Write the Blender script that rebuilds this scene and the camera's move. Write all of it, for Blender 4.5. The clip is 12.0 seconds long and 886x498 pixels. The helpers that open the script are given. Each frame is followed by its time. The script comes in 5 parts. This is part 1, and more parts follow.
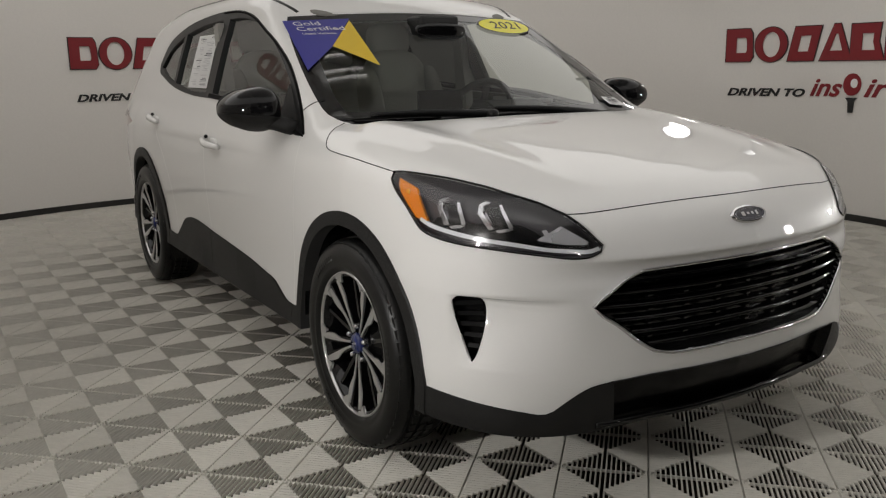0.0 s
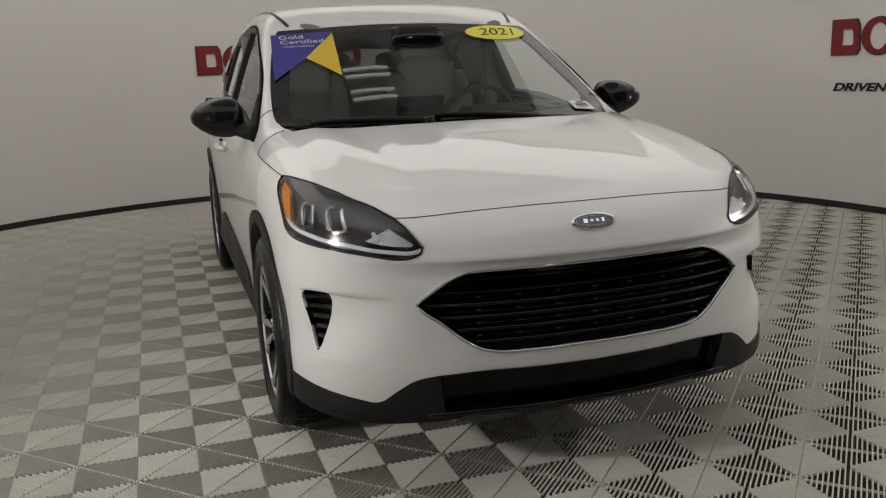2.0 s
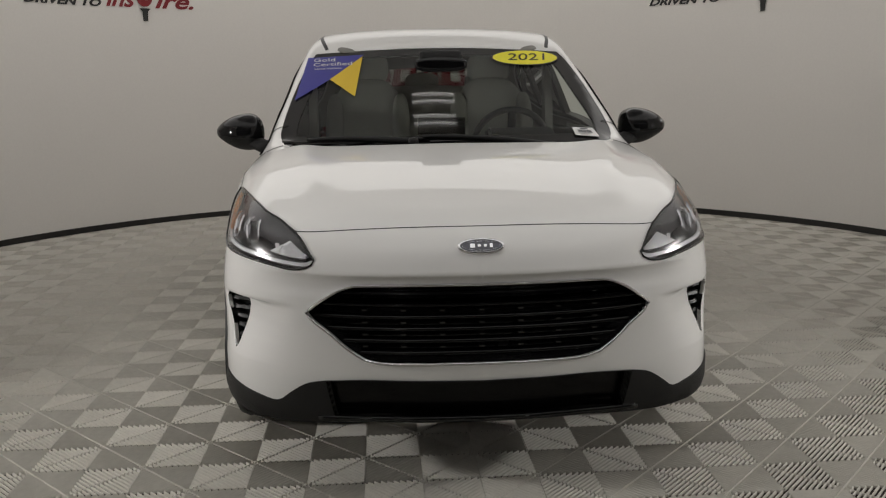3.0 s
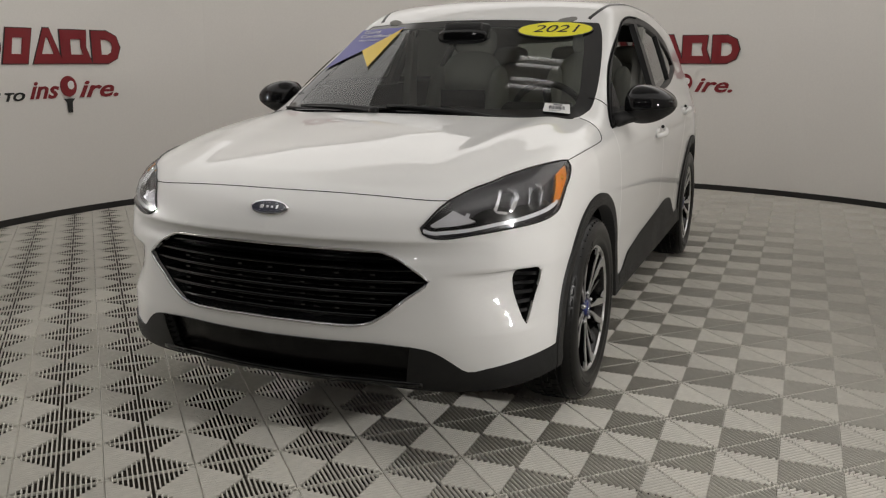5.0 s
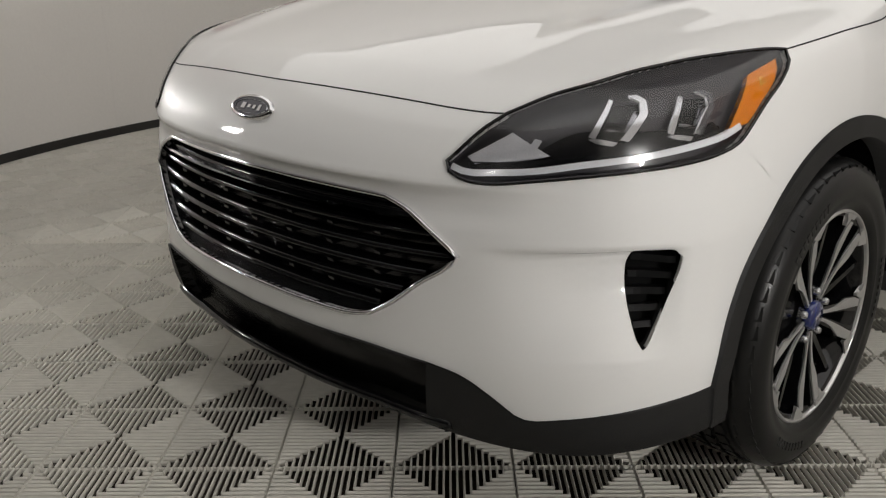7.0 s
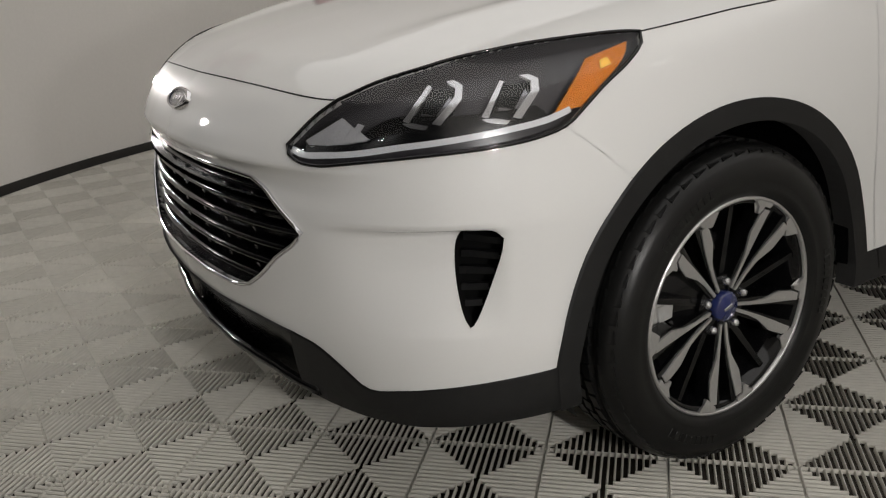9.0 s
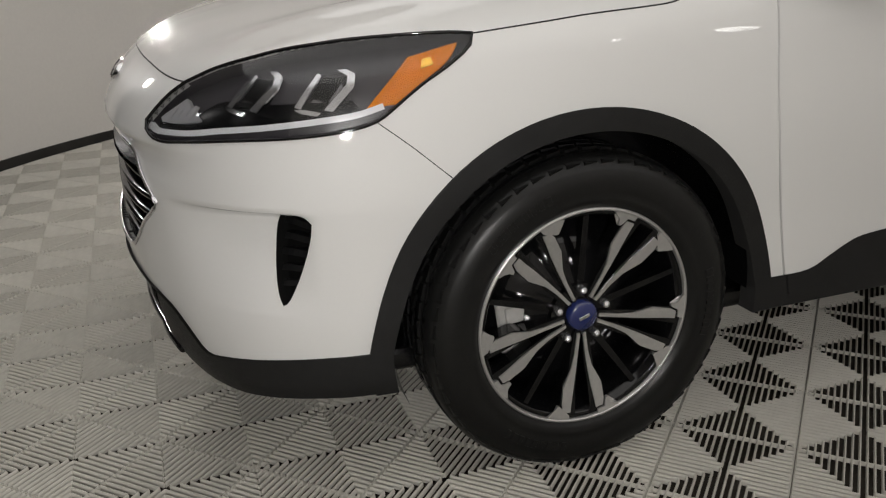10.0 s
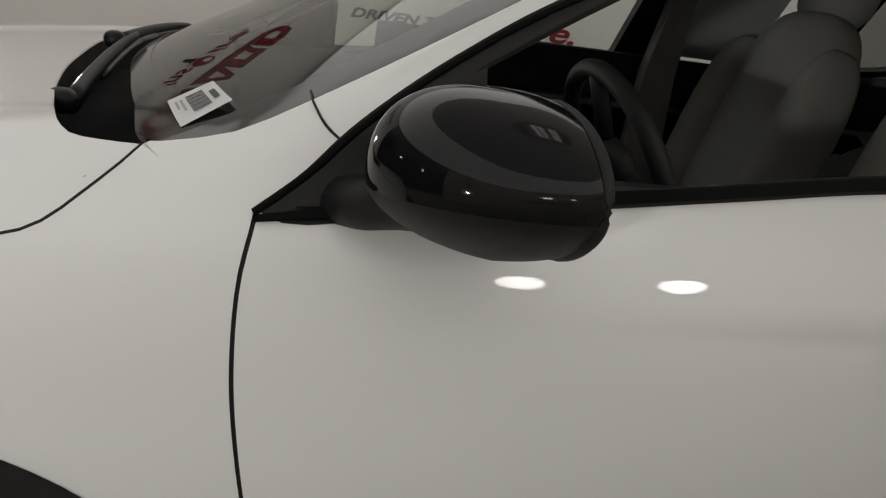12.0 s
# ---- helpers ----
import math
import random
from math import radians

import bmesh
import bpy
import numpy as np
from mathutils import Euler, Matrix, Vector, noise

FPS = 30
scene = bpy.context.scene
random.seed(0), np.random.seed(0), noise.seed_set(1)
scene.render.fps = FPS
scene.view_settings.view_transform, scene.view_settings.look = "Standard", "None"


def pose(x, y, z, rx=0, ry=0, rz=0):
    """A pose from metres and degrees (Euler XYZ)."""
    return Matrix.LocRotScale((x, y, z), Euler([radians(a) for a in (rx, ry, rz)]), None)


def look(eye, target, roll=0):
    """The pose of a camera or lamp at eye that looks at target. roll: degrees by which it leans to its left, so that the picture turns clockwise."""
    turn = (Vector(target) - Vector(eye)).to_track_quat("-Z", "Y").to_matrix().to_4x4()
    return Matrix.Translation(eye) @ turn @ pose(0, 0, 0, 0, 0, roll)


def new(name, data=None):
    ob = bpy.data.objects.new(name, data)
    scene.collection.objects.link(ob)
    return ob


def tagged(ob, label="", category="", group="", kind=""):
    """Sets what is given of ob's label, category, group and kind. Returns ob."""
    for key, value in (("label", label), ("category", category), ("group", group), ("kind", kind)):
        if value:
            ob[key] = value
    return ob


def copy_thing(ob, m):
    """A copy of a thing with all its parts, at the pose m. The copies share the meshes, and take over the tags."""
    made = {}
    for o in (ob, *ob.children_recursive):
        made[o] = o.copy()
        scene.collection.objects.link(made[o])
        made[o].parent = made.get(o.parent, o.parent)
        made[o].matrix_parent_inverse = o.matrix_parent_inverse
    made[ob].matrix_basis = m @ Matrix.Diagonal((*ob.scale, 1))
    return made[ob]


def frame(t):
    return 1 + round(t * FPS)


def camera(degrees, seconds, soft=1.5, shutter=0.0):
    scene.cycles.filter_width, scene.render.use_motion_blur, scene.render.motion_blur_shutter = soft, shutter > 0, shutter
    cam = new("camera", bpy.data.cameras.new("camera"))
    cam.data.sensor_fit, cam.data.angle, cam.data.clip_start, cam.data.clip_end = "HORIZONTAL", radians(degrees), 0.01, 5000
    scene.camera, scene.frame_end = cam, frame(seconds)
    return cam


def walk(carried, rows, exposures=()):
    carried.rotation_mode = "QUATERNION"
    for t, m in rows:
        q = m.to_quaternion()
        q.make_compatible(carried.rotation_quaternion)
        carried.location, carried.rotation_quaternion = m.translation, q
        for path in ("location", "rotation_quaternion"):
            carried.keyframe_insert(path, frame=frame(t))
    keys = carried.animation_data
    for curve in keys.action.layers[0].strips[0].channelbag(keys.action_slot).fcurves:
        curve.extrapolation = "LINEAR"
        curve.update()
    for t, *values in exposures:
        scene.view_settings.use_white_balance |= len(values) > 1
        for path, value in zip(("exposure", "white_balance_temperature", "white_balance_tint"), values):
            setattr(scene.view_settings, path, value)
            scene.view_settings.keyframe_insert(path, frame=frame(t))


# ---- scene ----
cam = camera(55.08, 12.0, soft=1.2)
walk(cam, [
    (0, pose(-1.987, -2.417, 1.240, 77.81, 0.74, -31.85)),
    (0.5, pose(-1.981, -2.422, 1.242, 77.69, 0.86, -32.38)),
    (1, pose(-1.850, -2.573, 1.259, 78.87, 1.17, -29.75)),
    (1.5, pose(-1.561, -2.815, 1.275, 78.62, 1.66, -24.80)),
    (2, pose(-1.168, -3.009, 1.275, 77.72, 1.94, -18.59)),
    (2.5, pose(-0.744, -3.238, 1.306, 78.17, 1.70, -11.16)),
    (3, pose(-0.281, -3.321, 1.292, 79.03, 0.76, -4.02)),
    (3.5, pose(0.227, -3.364, 1.283, 78.40, 1.23, 3.80)),
    (5.5, pose(1.691, -2.785, 1.254, 76.16, -1.13, 29.68)),
    (6, pose(1.703, -2.371, 1.210, 73.87, -1.22, 37.70)),
    (6.5, pose(1.621, -2.005, 1.153, 71.86, 0.55, 44.25)),
    (7, pose(1.486, -1.776, 1.099, 71.07, 0.45, 45.39)),
    (9, pose(1.947, -1.344, 1.084, 70.98, 3.34, 58.14)),
    (9.5, pose(2.116, -1.049, 1.086, 70.28, 2.78, 64.04)),
    (10, pose(2.262, -0.791, 1.106, 69.62, 1.57, 70.55)),
    (10.5, pose(2.209, -0.494, 1.210, 70.46, -1.83, 74.15)),
    (11, pose(2.115, -0.142, 1.247, 70.74, -3.17, 80.72)),
    (11.5, pose(1.899, 0.144, 1.255, 71.19, -4.80, 78.84)),
    (12, pose(1.679, 0.375, 1.262, 72.59, -8.10, 76.10)),
], exposures=[(0.0, -0.27), (2.0, -0.3), (3.5, -0.22), (6.0, -0.07), (7.0, -0.12), (9.0, -0.3), (10.0, -0.28), (10.5, -0.2), (11.0, -0.28), (11.5, -0.34), (12.0, -0.44)])

# ---- world and lights ----
world = bpy.data.worlds.new("world")
scene.world = world
world.use_nodes = True
world.node_tree.nodes["Background"].inputs["Color"].default_value = (0.5, 0.5, 0.5, 1)
world.node_tree.nodes["Background"].inputs["Strength"].default_value = 0.02

CEILING = 3.3
BOOTH_X, BOOTH_Y, BOOTH_R = 0.03, 1.70, 4.2          # centre and radius of the round photo booth
LIGHT_COLOUR = (1.0, 0.972, 0.942)
FLOOD_WATTS, CORNER_WATTS, FRONT_FILL_WATTS, EDGE_WATTS, TUBE_WATTS, CEILING_GLOW = 0.08, 22.0, 5.0, 8.5, 0.03, 1.02


def lamp(name, place, shape, size, watts, size_y=None, spread=180.0):
    data = bpy.data.lights.new(name, "AREA")
    data.shape, data.size, data.energy, data.color, data.spread = shape, size, watts, LIGHT_COLOUR, radians(spread)
    if size_y:
        data.size_y = size_y
    ob = new(name, data)
    ob.matrix_world = place
    return ob


# ---- materials ----
def material(name, colour, rough=0.5, metal=0.0, coat=0.0, coat_rough=0.06, vary=0.06, grain=40.0, bump=0.0, bump_scale=200.0, spec=0.5, stain=3.0, random_value=0.0):
    """A painted, moulded or metal surface: colour with mottling at two scales, roughness that varies, fine relief."""
    m = bpy.data.materials.new(name)
    m.use_nodes = True
    t = m.node_tree
    b = t.nodes["Principled BSDF"]
    b.inputs["Roughness"].default_value = rough
    b.inputs["Metallic"].default_value = metal
    b.inputs["Coat Weight"].default_value = coat
    b.inputs["Coat Roughness"].default_value = coat_rough
    b.inputs["Specular IOR Level"].default_value = spec
    co = t.nodes.new("ShaderNodeTexCoord")
    fine = t.nodes.new("ShaderNodeTexNoise")
    fine.inputs["Scale"].default_value, fine.inputs["Detail"].default_value = grain, 4
    broad = t.nodes.new("ShaderNodeTexNoise")
    broad.inputs["Scale"].default_value, broad.inputs["Detail"].default_value = stain, 3
    both = t.nodes.new("ShaderNodeMath")
    both.operation = "ADD"
    for n in (fine, broad):
        t.links.new(co.outputs["Object"], n.inputs["Vector"])
    t.links.new(fine.outputs["Fac"], both.inputs[0])
    t.links.new(broad.outputs["Fac"], both.inputs[1])
    ramp = t.nodes.new("ShaderNodeMapRange")
    ramp.inputs["From Min"].default_value, ramp.inputs["From Max"].default_value = 0.6, 1.4
    ramp.inputs["To Min"].default_value, ramp.inputs["To Max"].default_value = 1 - vary, 1 + vary
    t.links.new(both.outputs[0], ramp.inputs["Value"])
    mul = t.nodes.new("ShaderNodeVectorMath")
    mul.operation = "SCALE"
    mul.inputs[0].default_value = colour
    t.links.new(ramp.outputs["Result"], mul.inputs["Scale"])
    out = mul.outputs["Vector"]
    if random_value:
        info = t.nodes.new("ShaderNodeObjectInfo")
        r2 = t.nodes.new("ShaderNodeMapRange")
        r2.inputs["To Min"].default_value, r2.inputs["To Max"].default_value = 1 - random_value, 1 + random_value
        t.links.new(info.outputs["Random"], r2.inputs["Value"])
        m2 = t.nodes.new("ShaderNodeVectorMath")
        m2.operation = "SCALE"
        t.links.new(out, m2.inputs[0])
        t.links.new(r2.outputs["Result"], m2.inputs["Scale"])
        out = m2.outputs["Vector"]
    t.links.new(out, b.inputs["Base Color"])
    rr = t.nodes.new("ShaderNodeMapRange")
    rr.inputs["From Min"].default_value, rr.inputs["From Max"].default_value = 0.3, 0.7
    rr.inputs["To Min"].default_value, rr.inputs["To Max"].default_value = rough * 0.88, min(1, rough * 1.12)
    t.links.new(broad.outputs["Fac"], rr.inputs["Value"])
    t.links.new(rr.outputs["Result"], b.inputs["Roughness"])
    if bump:
        n3 = t.nodes.new("ShaderNodeTexNoise")
        n3.inputs["Scale"].default_value = bump_scale
        t.links.new(co.outputs["Object"], n3.inputs["Vector"])
        bp = t.nodes.new("ShaderNodeBump")
        bp.inputs["Strength"].default_value, bp.inputs["Distance"].default_value = bump, 0.002
        t.links.new(n3.outputs["Fac"], bp.inputs["Height"])
        t.links.new(bp.outputs["Normal"], b.inputs["Normal"])
    return m


def glass(name, tint, gloss=1.0, ior=1.4):
    """A thin pane: what lies behind shows through its tint, with a mirror reflection on top."""
    m = bpy.data.materials.new(name)
    m.use_nodes = True
    t = m.node_tree
    t.nodes.remove(t.nodes["Principled BSDF"])
    clear = t.nodes.new("ShaderNodeBsdfTransparent")
    clear.inputs["Color"].default_value = (*tint, 1)
    shine = t.nodes.new("ShaderNodeBsdfGlossy")
    shine.inputs["Roughness"].default_value = 0.01
    shine.inputs["Color"].default_value = (gloss, gloss, gloss, 1)
    fr = t.nodes.new("ShaderNodeFresnel")
    fr.inputs["IOR"].default_value = ior
    mix = t.nodes.new("ShaderNodeMixShader")
    t.links.new(fr.outputs["Fac"], mix.inputs[0])
    t.links.new(clear.outputs[0], mix.inputs[1])
    t.links.new(shine.outputs[0], mix.inputs[2])
    t.links.new(mix.outputs[0], t.nodes["Material Output"].inputs["Surface"])
    return m


def glow(name, colour, strength):
    m = bpy.data.materials.new(name)
    m.use_nodes = True
    b = m.node_tree.nodes["Principled BSDF"]
    b.inputs["Base Color"].default_value = (0.8, 0.8, 0.8, 1)
    b.inputs["Emission Color"].default_value = (*colour, 1)
    b.inputs["Emission Strength"].default_value = strength
    return m


PAINT = material("pearl_white_paint", (0.80, 0.795, 0.78), 0.40, 0.0, 0.9, 0.025, 0.008, 1500, spec=0.12, stain=260)
WALL = material("wall_paint", (0.76, 0.735, 0.70), 0.7, vary=0.03, grain=60, bump=0.12, bump_scale=120, stain=0.7)
BLACK_BASE = material("black_vinyl", (0.02, 0.019, 0.018), 0.45, vary=0.15)
TILE = material("grey_polypropylene", (0.62, 0.60, 0.545), 0.5, spec=0.2, vary=0.10, grain=30, stain=1.3, random_value=0.06)
SUBFLOOR = material("dark_concrete", (0.040, 0.033, 0.025), 0.9, vary=0.2)
GLOSS_BLACK = material("gloss_black_plastic", (0.004, 0.004, 0.0045), 0.10, coat=0.15, vary=0.1, spec=0.4)
SATIN_BLACK = material("satin_black_plastic", (0.006, 0.006, 0.0062), 0.42, vary=0.12, spec=0.28)
CLADDING = material("grained_dark_plastic", (0.015, 0.0149, 0.0149), 0.50, vary=0.2, bump=0.35, bump_scale=900, spec=0.26)
GAP = material("seam_black", (0.01, 0.01, 0.01), 0.7)
CHROME = material("chrome", (0.80, 0.80, 0.82), 0.09, 1.0, vary=0.03)
DARK_CHROME = material("smoked_chrome", (0.33, 0.33, 0.35), 0.14, 1.0, vary=0.05)
SILVER = material("machined_aluminium", (0.70, 0.695, 0.69), 0.30, 0.82, vary=0.08, grain=160, bump=0.06, bump_scale=600)
RUBBER = material("tyre_rubber", (0.009, 0.009, 0.0088), 0.34, vary=0.3, grain=60, bump=0.10, bump_scale=300, spec=0.33)
IRON = material("brake_iron", (0.20, 0.17, 0.15), 0.45, 0.8, vary=0.25, grain=90)
CALIPER = material("caliper_alloy", (0.62, 0.61, 0.59), 0.42, 0.25, vary=0.2)
RUST = material("rusty_disc_hat", (0.24, 0.13, 0.06), 0.8, 0.2, vary=0.3)
AMBER = material("amber_reflector", (0.80, 0.25, 0.0), 0.25, coat=0.1, vary=0.22, grain=250, bump=0.8, bump_scale=420)
AMBER_GLINT = material("amber_bulb", (1.0, 0.62, 0.10), 0.2, 0.8, vary=0.1)
LAMP_TEXTURED = material("pebbled_reflector", (0.75, 0.75, 0.77), 0.30, 0.55, vary=0.15, grain=400, bump=0.6, bump_scale=900)
LAMP_SILVER = material("lamp_reflector", (0.72, 0.73, 0.75), 0.16, 0.95, vary=0.05)
LAMP_WHITE = material("lamp_light_guide", (0.84, 0.85, 0.87), 0.2, 0.1, coat=0.6, vary=0.02)
LAMP_GREY = material("lamp_housing", (0.055, 0.052, 0.057), 0.35, vary=0.1)
LAMP_BLACK = material("lamp_cavity", (0.005, 0.005, 0.0055), 0.25, vary=0.1)
BLUE = material("deep_blue_enamel", (0.015, 0.025, 0.12), 0.2, coat=1.0, vary=0.05)
BADGE_BLUE = material("badge_enamel", (0.012, 0.016, 0.045), 0.15, coat=1.0, vary=0.05)
SEAT = material("grey_seat_cloth", (0.40, 0.40, 0.36), 0.85, vary=0.12, grain=300, bump=0.4, bump_scale=700)
INTAKE_BLACK = material("intake_gloss_black", (0.003, 0.003, 0.003), 0.22, vary=0.1, spec=0.22)
COWL_BLACK = material("cowl_matt_black", (0.004, 0.004, 0.004), 0.8, vary=0.2, spec=0.12)
TRIM_BLACK = material("interior_black", (0.008, 0.008, 0.0085), 0.6, vary=0.12, bump=0.2, bump_scale=800)
HEADLINER = material("headliner_cloth", (0.22, 0.215, 0.20), 0.9, vary=0.06, grain=200)
PILLAR_GREY = material("interior_pillar_grey", (0.34, 0.335, 0.31), 0.7, vary=0.05)
SIGN_RED = material("sign_red", (0.21, 0.008, 0.014), 0.4, vary=0.08)
SIGN_EDGE = material("sign_dark_edge", (0.03, 0.022, 0.022), 0.5)
SIGN_BLACK = material("sign_black", (0.012, 0.012, 0.012), 0.45)
PAPER = material("paper", (0.75, 0.75, 0.74), 0.7, vary=0.02)
INK = material("ink", (0.10, 0.10, 0.11), 0.7)
FAINT_INK = material("faint_ink", (0.42, 0.42, 0.43), 0.7)
MIRROR_CAP = material("mirror_cap_black", (0.006, 0.006, 0.0065), 0.07, vary=0.1, spec=0.24)
GRILLE_BLACK = material("grille_gloss_black", (0.003, 0.003, 0.0035), 0.13, vary=0.1, spec=0.3)
STICKER_BLUE = material("sticker_blue", (0.035, 0.035, 0.27), 0.35, vary=0.03)
STICKER_YELLOW = material("sticker_yellow", (0.72, 0.50, 0.03), 0.4, vary=0.03)
OVAL_YELLOW = material("oval_yellow", (0.85, 0.78, 0.03), 0.4, vary=0.03)
STEEL = material("lug_steel", (0.55, 0.55, 0.56), 0.25, 0.9)
CEIL = material("ceiling_paint", (0.62, 0.60, 0.57), 0.8, vary=0.04, stain=1.0)
HALL = material("hall_paint", (0.07, 0.068, 0.065), 0.8, vary=0.05, stain=0.8)
# glow for the ring and dim middle added under the ceiling, no real fittings
CEILING_FILL = glow("ceiling_fill", LIGHT_COLOUR, CEILING_GLOW)
CEILING_FILL_DIM = glow("ceiling_fill_dim", LIGHT_COLOUR, CEILING_GLOW * 0.12)
TUBE_GLOW = glow("tube_glow", LIGHT_COLOUR, 1.6)
SCREEN_GLASS = glass("windscreen_glass", (0.66, 0.71, 0.67))
SIDE_GLASS = glass("side_glass", (0.80, 0.85, 0.82))
PRIVACY_GLASS = glass("rear_privacy_glass", (0.30, 0.31, 0.30))
LENS_GLASS = glass("lens_polycarbonate", (0.95, 0.95, 0.96), ior=1.45)
MIRROR = material("mirror_silver", (0.85, 0.86, 0.87), 0.02, 1.0, vary=0.0)


# ---- mesh helpers ----
def link(name, me, parent=None, label="", smooth=True):
    ob = new(name, me)
    if parent is not None:
        ob.parent = parent
    if label:
        ob["label"] = label
    return ob


def finish(name, bm, mat, smooth=True):
    me = bpy.data.meshes.new(name)
    bmesh.ops.recalc_face_normals(bm, faces=bm.faces)
    bm.to_mesh(me)
    bm.free()
    for m in (mat if isinstance(mat, (list, tuple)) else [mat]):
        me.materials.append(m)
    me.polygons.foreach_set("use_smooth", [smooth] * len(me.polygons))
    return me


def part(name, bm, mat, parent, label="", smooth=False):
    """Links a bmesh as one mesh object under a thing or a part."""
    return link(name, finish(name, bm, mat, smooth), parent, label)


def raw(name, verts, faces, mat, smooth=False):
    me = bpy.data.meshes.new(name)
    me.from_pydata([tuple(map(float, v)) for v in verts], [], [tuple(int(i) for i in f) for f in faces])
    me.materials.append(mat)
    me.polygons.foreach_set("use_smooth", [smooth] * len(me.polygons))
    me.update()
    return me


def box(bm, a, b, bevel=0.0, m=None):
    """A block from corner a to corner b, its edges rounded."""
    c = [(p + q) / 2 for p, q in zip(a, b)]
    g = bmesh.ops.create_cube(bm, size=1, matrix=(m or Matrix()) @ Matrix.Translation(c) @ Matrix.Diagonal([abs(q - p) for p, q in zip(a, b)] + [1]))
    if bevel:
        es = list({e for v in g["verts"] for e in v.link_edges})
        bmesh.ops.bevel(bm, geom=es, offset=bevel, segments=3, profile=0.6, affect="EDGES")
    return bm


def tube(bm, pts, radius, sides=8, closed=False, flat=1.0):
    """A rod along a path; flat squeezes it across its own upright."""
    pts = [Vector(p) for p in pts]
    n = len(pts)
    rings = []
    for i, p in enumerate(pts):
        a = pts[(i - 1) % n] if closed or i else pts[0]
        b = pts[(i + 1) % n] if closed or i < n - 1 else pts[-1]
        d = (b - a).normalized()
        u = d.cross(Vector((0, 0, 1)))
        u = u.normalized() if u.length > 1e-4 else Vector((1, 0, 0))
        w = u.cross(d).normalized()
        r = radius[i] if isinstance(radius, (list, tuple)) else radius
        rings.append([bm.verts.new(p + (u * math.cos(2 * math.pi * k / sides) * flat + w * math.sin(2 * math.pi * k / sides)) * r) for k in range(sides)])
    for i in range(n if closed else n - 1):
        a, b = rings[i], rings[(i + 1) % n]
        for k in range(sides):
            bm.faces.new((a[k], a[(k + 1) % sides], b[(k + 1) % sides], b[k]))
    if not closed:
        bm.faces.new(rings[0])
        bm.faces.new(rings[-1][::-1])
    return bm


def lathe(bm, profile, steps=96, axis_x=True):
    """Turns a profile of (x, radius) round the x axis."""
    rings = []
    for k in range(steps):
        a = 2 * math.pi * k / steps
        rings.append([bm.verts.new((x, r * math.sin(a), r * math.cos(a))) for x, r in profile])
    for k in range(steps):
        a, b = rings[k], rings[(k + 1) % steps]
        for i in range(len(profile) - 1):
            bm.faces.new((a[i], a[i + 1], b[i + 1], b[i]))
    return bm


def prism(bm, outline, low, high):
    """A flat outline (y, z) given depth along x, from low to high."""
    a = [bm.verts.new((low, y, z)) for y, z in outline]
    b = [bm.verts.new((high, y, z)) for y, z in outline]
    n = len(outline)
    bm.faces.new(a)
    bm.faces.new(b[::-1])
    for i in range(n):
        bm.faces.new((a[i], b[i], b[(i + 1) % n], a[(i + 1) % n]))
    return bm


def blob(bm, centre, size, power=2.6, steps=(28, 16), shape=None):
    """A cushion-like rounded body; shape may push its points about."""
    n, k = steps
    rows = []
    sg = lambda v, p: math.copysign(abs(v) ** p, v)
    for j in range(k + 1):
        th = math.pi * (j / k - 0.5)
        row = []
        for i in range(n):
            ph = 2 * math.pi * i / n
            e = 2 / power
            p = Vector((sg(math.cos(th), e) * sg(math.cos(ph), e), sg(math.cos(th), e) * sg(math.sin(ph), e), sg(math.sin(th), e)))
            if shape:
                p = shape(p)
            row.append(bm.verts.new([c + s * q for c, s, q in zip(centre, size, p)]))
        rows.append(row)
    for j in range(k):
        for i in range(n):
            bm.faces.new((rows[j][i], rows[j][(i + 1) % n], rows[j + 1][(i + 1) % n], rows[j + 1][i]))
    bmesh.ops.remove_doubles(bm, verts=bm.verts, dist=1e-5)
    return bm


def words(text, size, shear=0.0, depth=0.004, bold=0.0):
    """Vertices and faces of lettering in the built-in font, lying in the x, y plane."""
    cu = bpy.data.curves.new("words", "FONT")
    cu.body, cu.size, cu.shear, cu.extrude, cu.resolution_u, cu.offset = text, size, shear, depth / 2, 3, bold
    ob = bpy.data.objects.new("words", cu)
    scene.collection.objects.link(ob)
    me = bpy.data.meshes.new_from_object(ob.evaluated_get(bpy.context.evaluated_depsgraph_get()))
    v = np.array([tuple(p.co) for p in me.vertices])
    f = [tuple(p.vertices) for p in me.polygons]
    bpy.data.objects.remove(ob)
    bpy.data.curves.remove(cu)
    bpy.data.meshes.remove(me)
    return v, f


# ---- the round booth ----
def ring_place(angle, radius=BOOTH_R):
    """A place on the booth's wall: degrees clockwise from straight behind the car."""
    a = radians(angle)
    return BOOTH_X + radius * math.sin(a), BOOTH_Y + radius * math.cos(a)


def arc_slab(a0, a1, r0, r1, z0, z1, mat, name, step=0.7):
    n = max(2, int(math.ceil((a1 - a0) / step)))
    v, f = [], []
    for i in range(n + 1):
        a = a0 + (a1 - a0) * i / n
        for r, z in ((r0, z0), (r0, z1), (r1, z1), (r1, z0)):
            v.append((*ring_place(a, r), z))
    for i in range(n):
        for k in range(4):
            f.append((4*i + k, 4*i + (k + 1) % 4, 4*i + 4 + (k + 1) % 4, 4*i + 4 + k))
    f += [(0, 1, 2, 3), (4*n + 3, 4*n + 2, 4*n + 1, 4*n)]
    me = raw(name, v, f, mat, True)
    return me


def flat_shade(me):
    me.polygons.foreach_set("use_smooth", [False] * len(me.polygons))
    return me


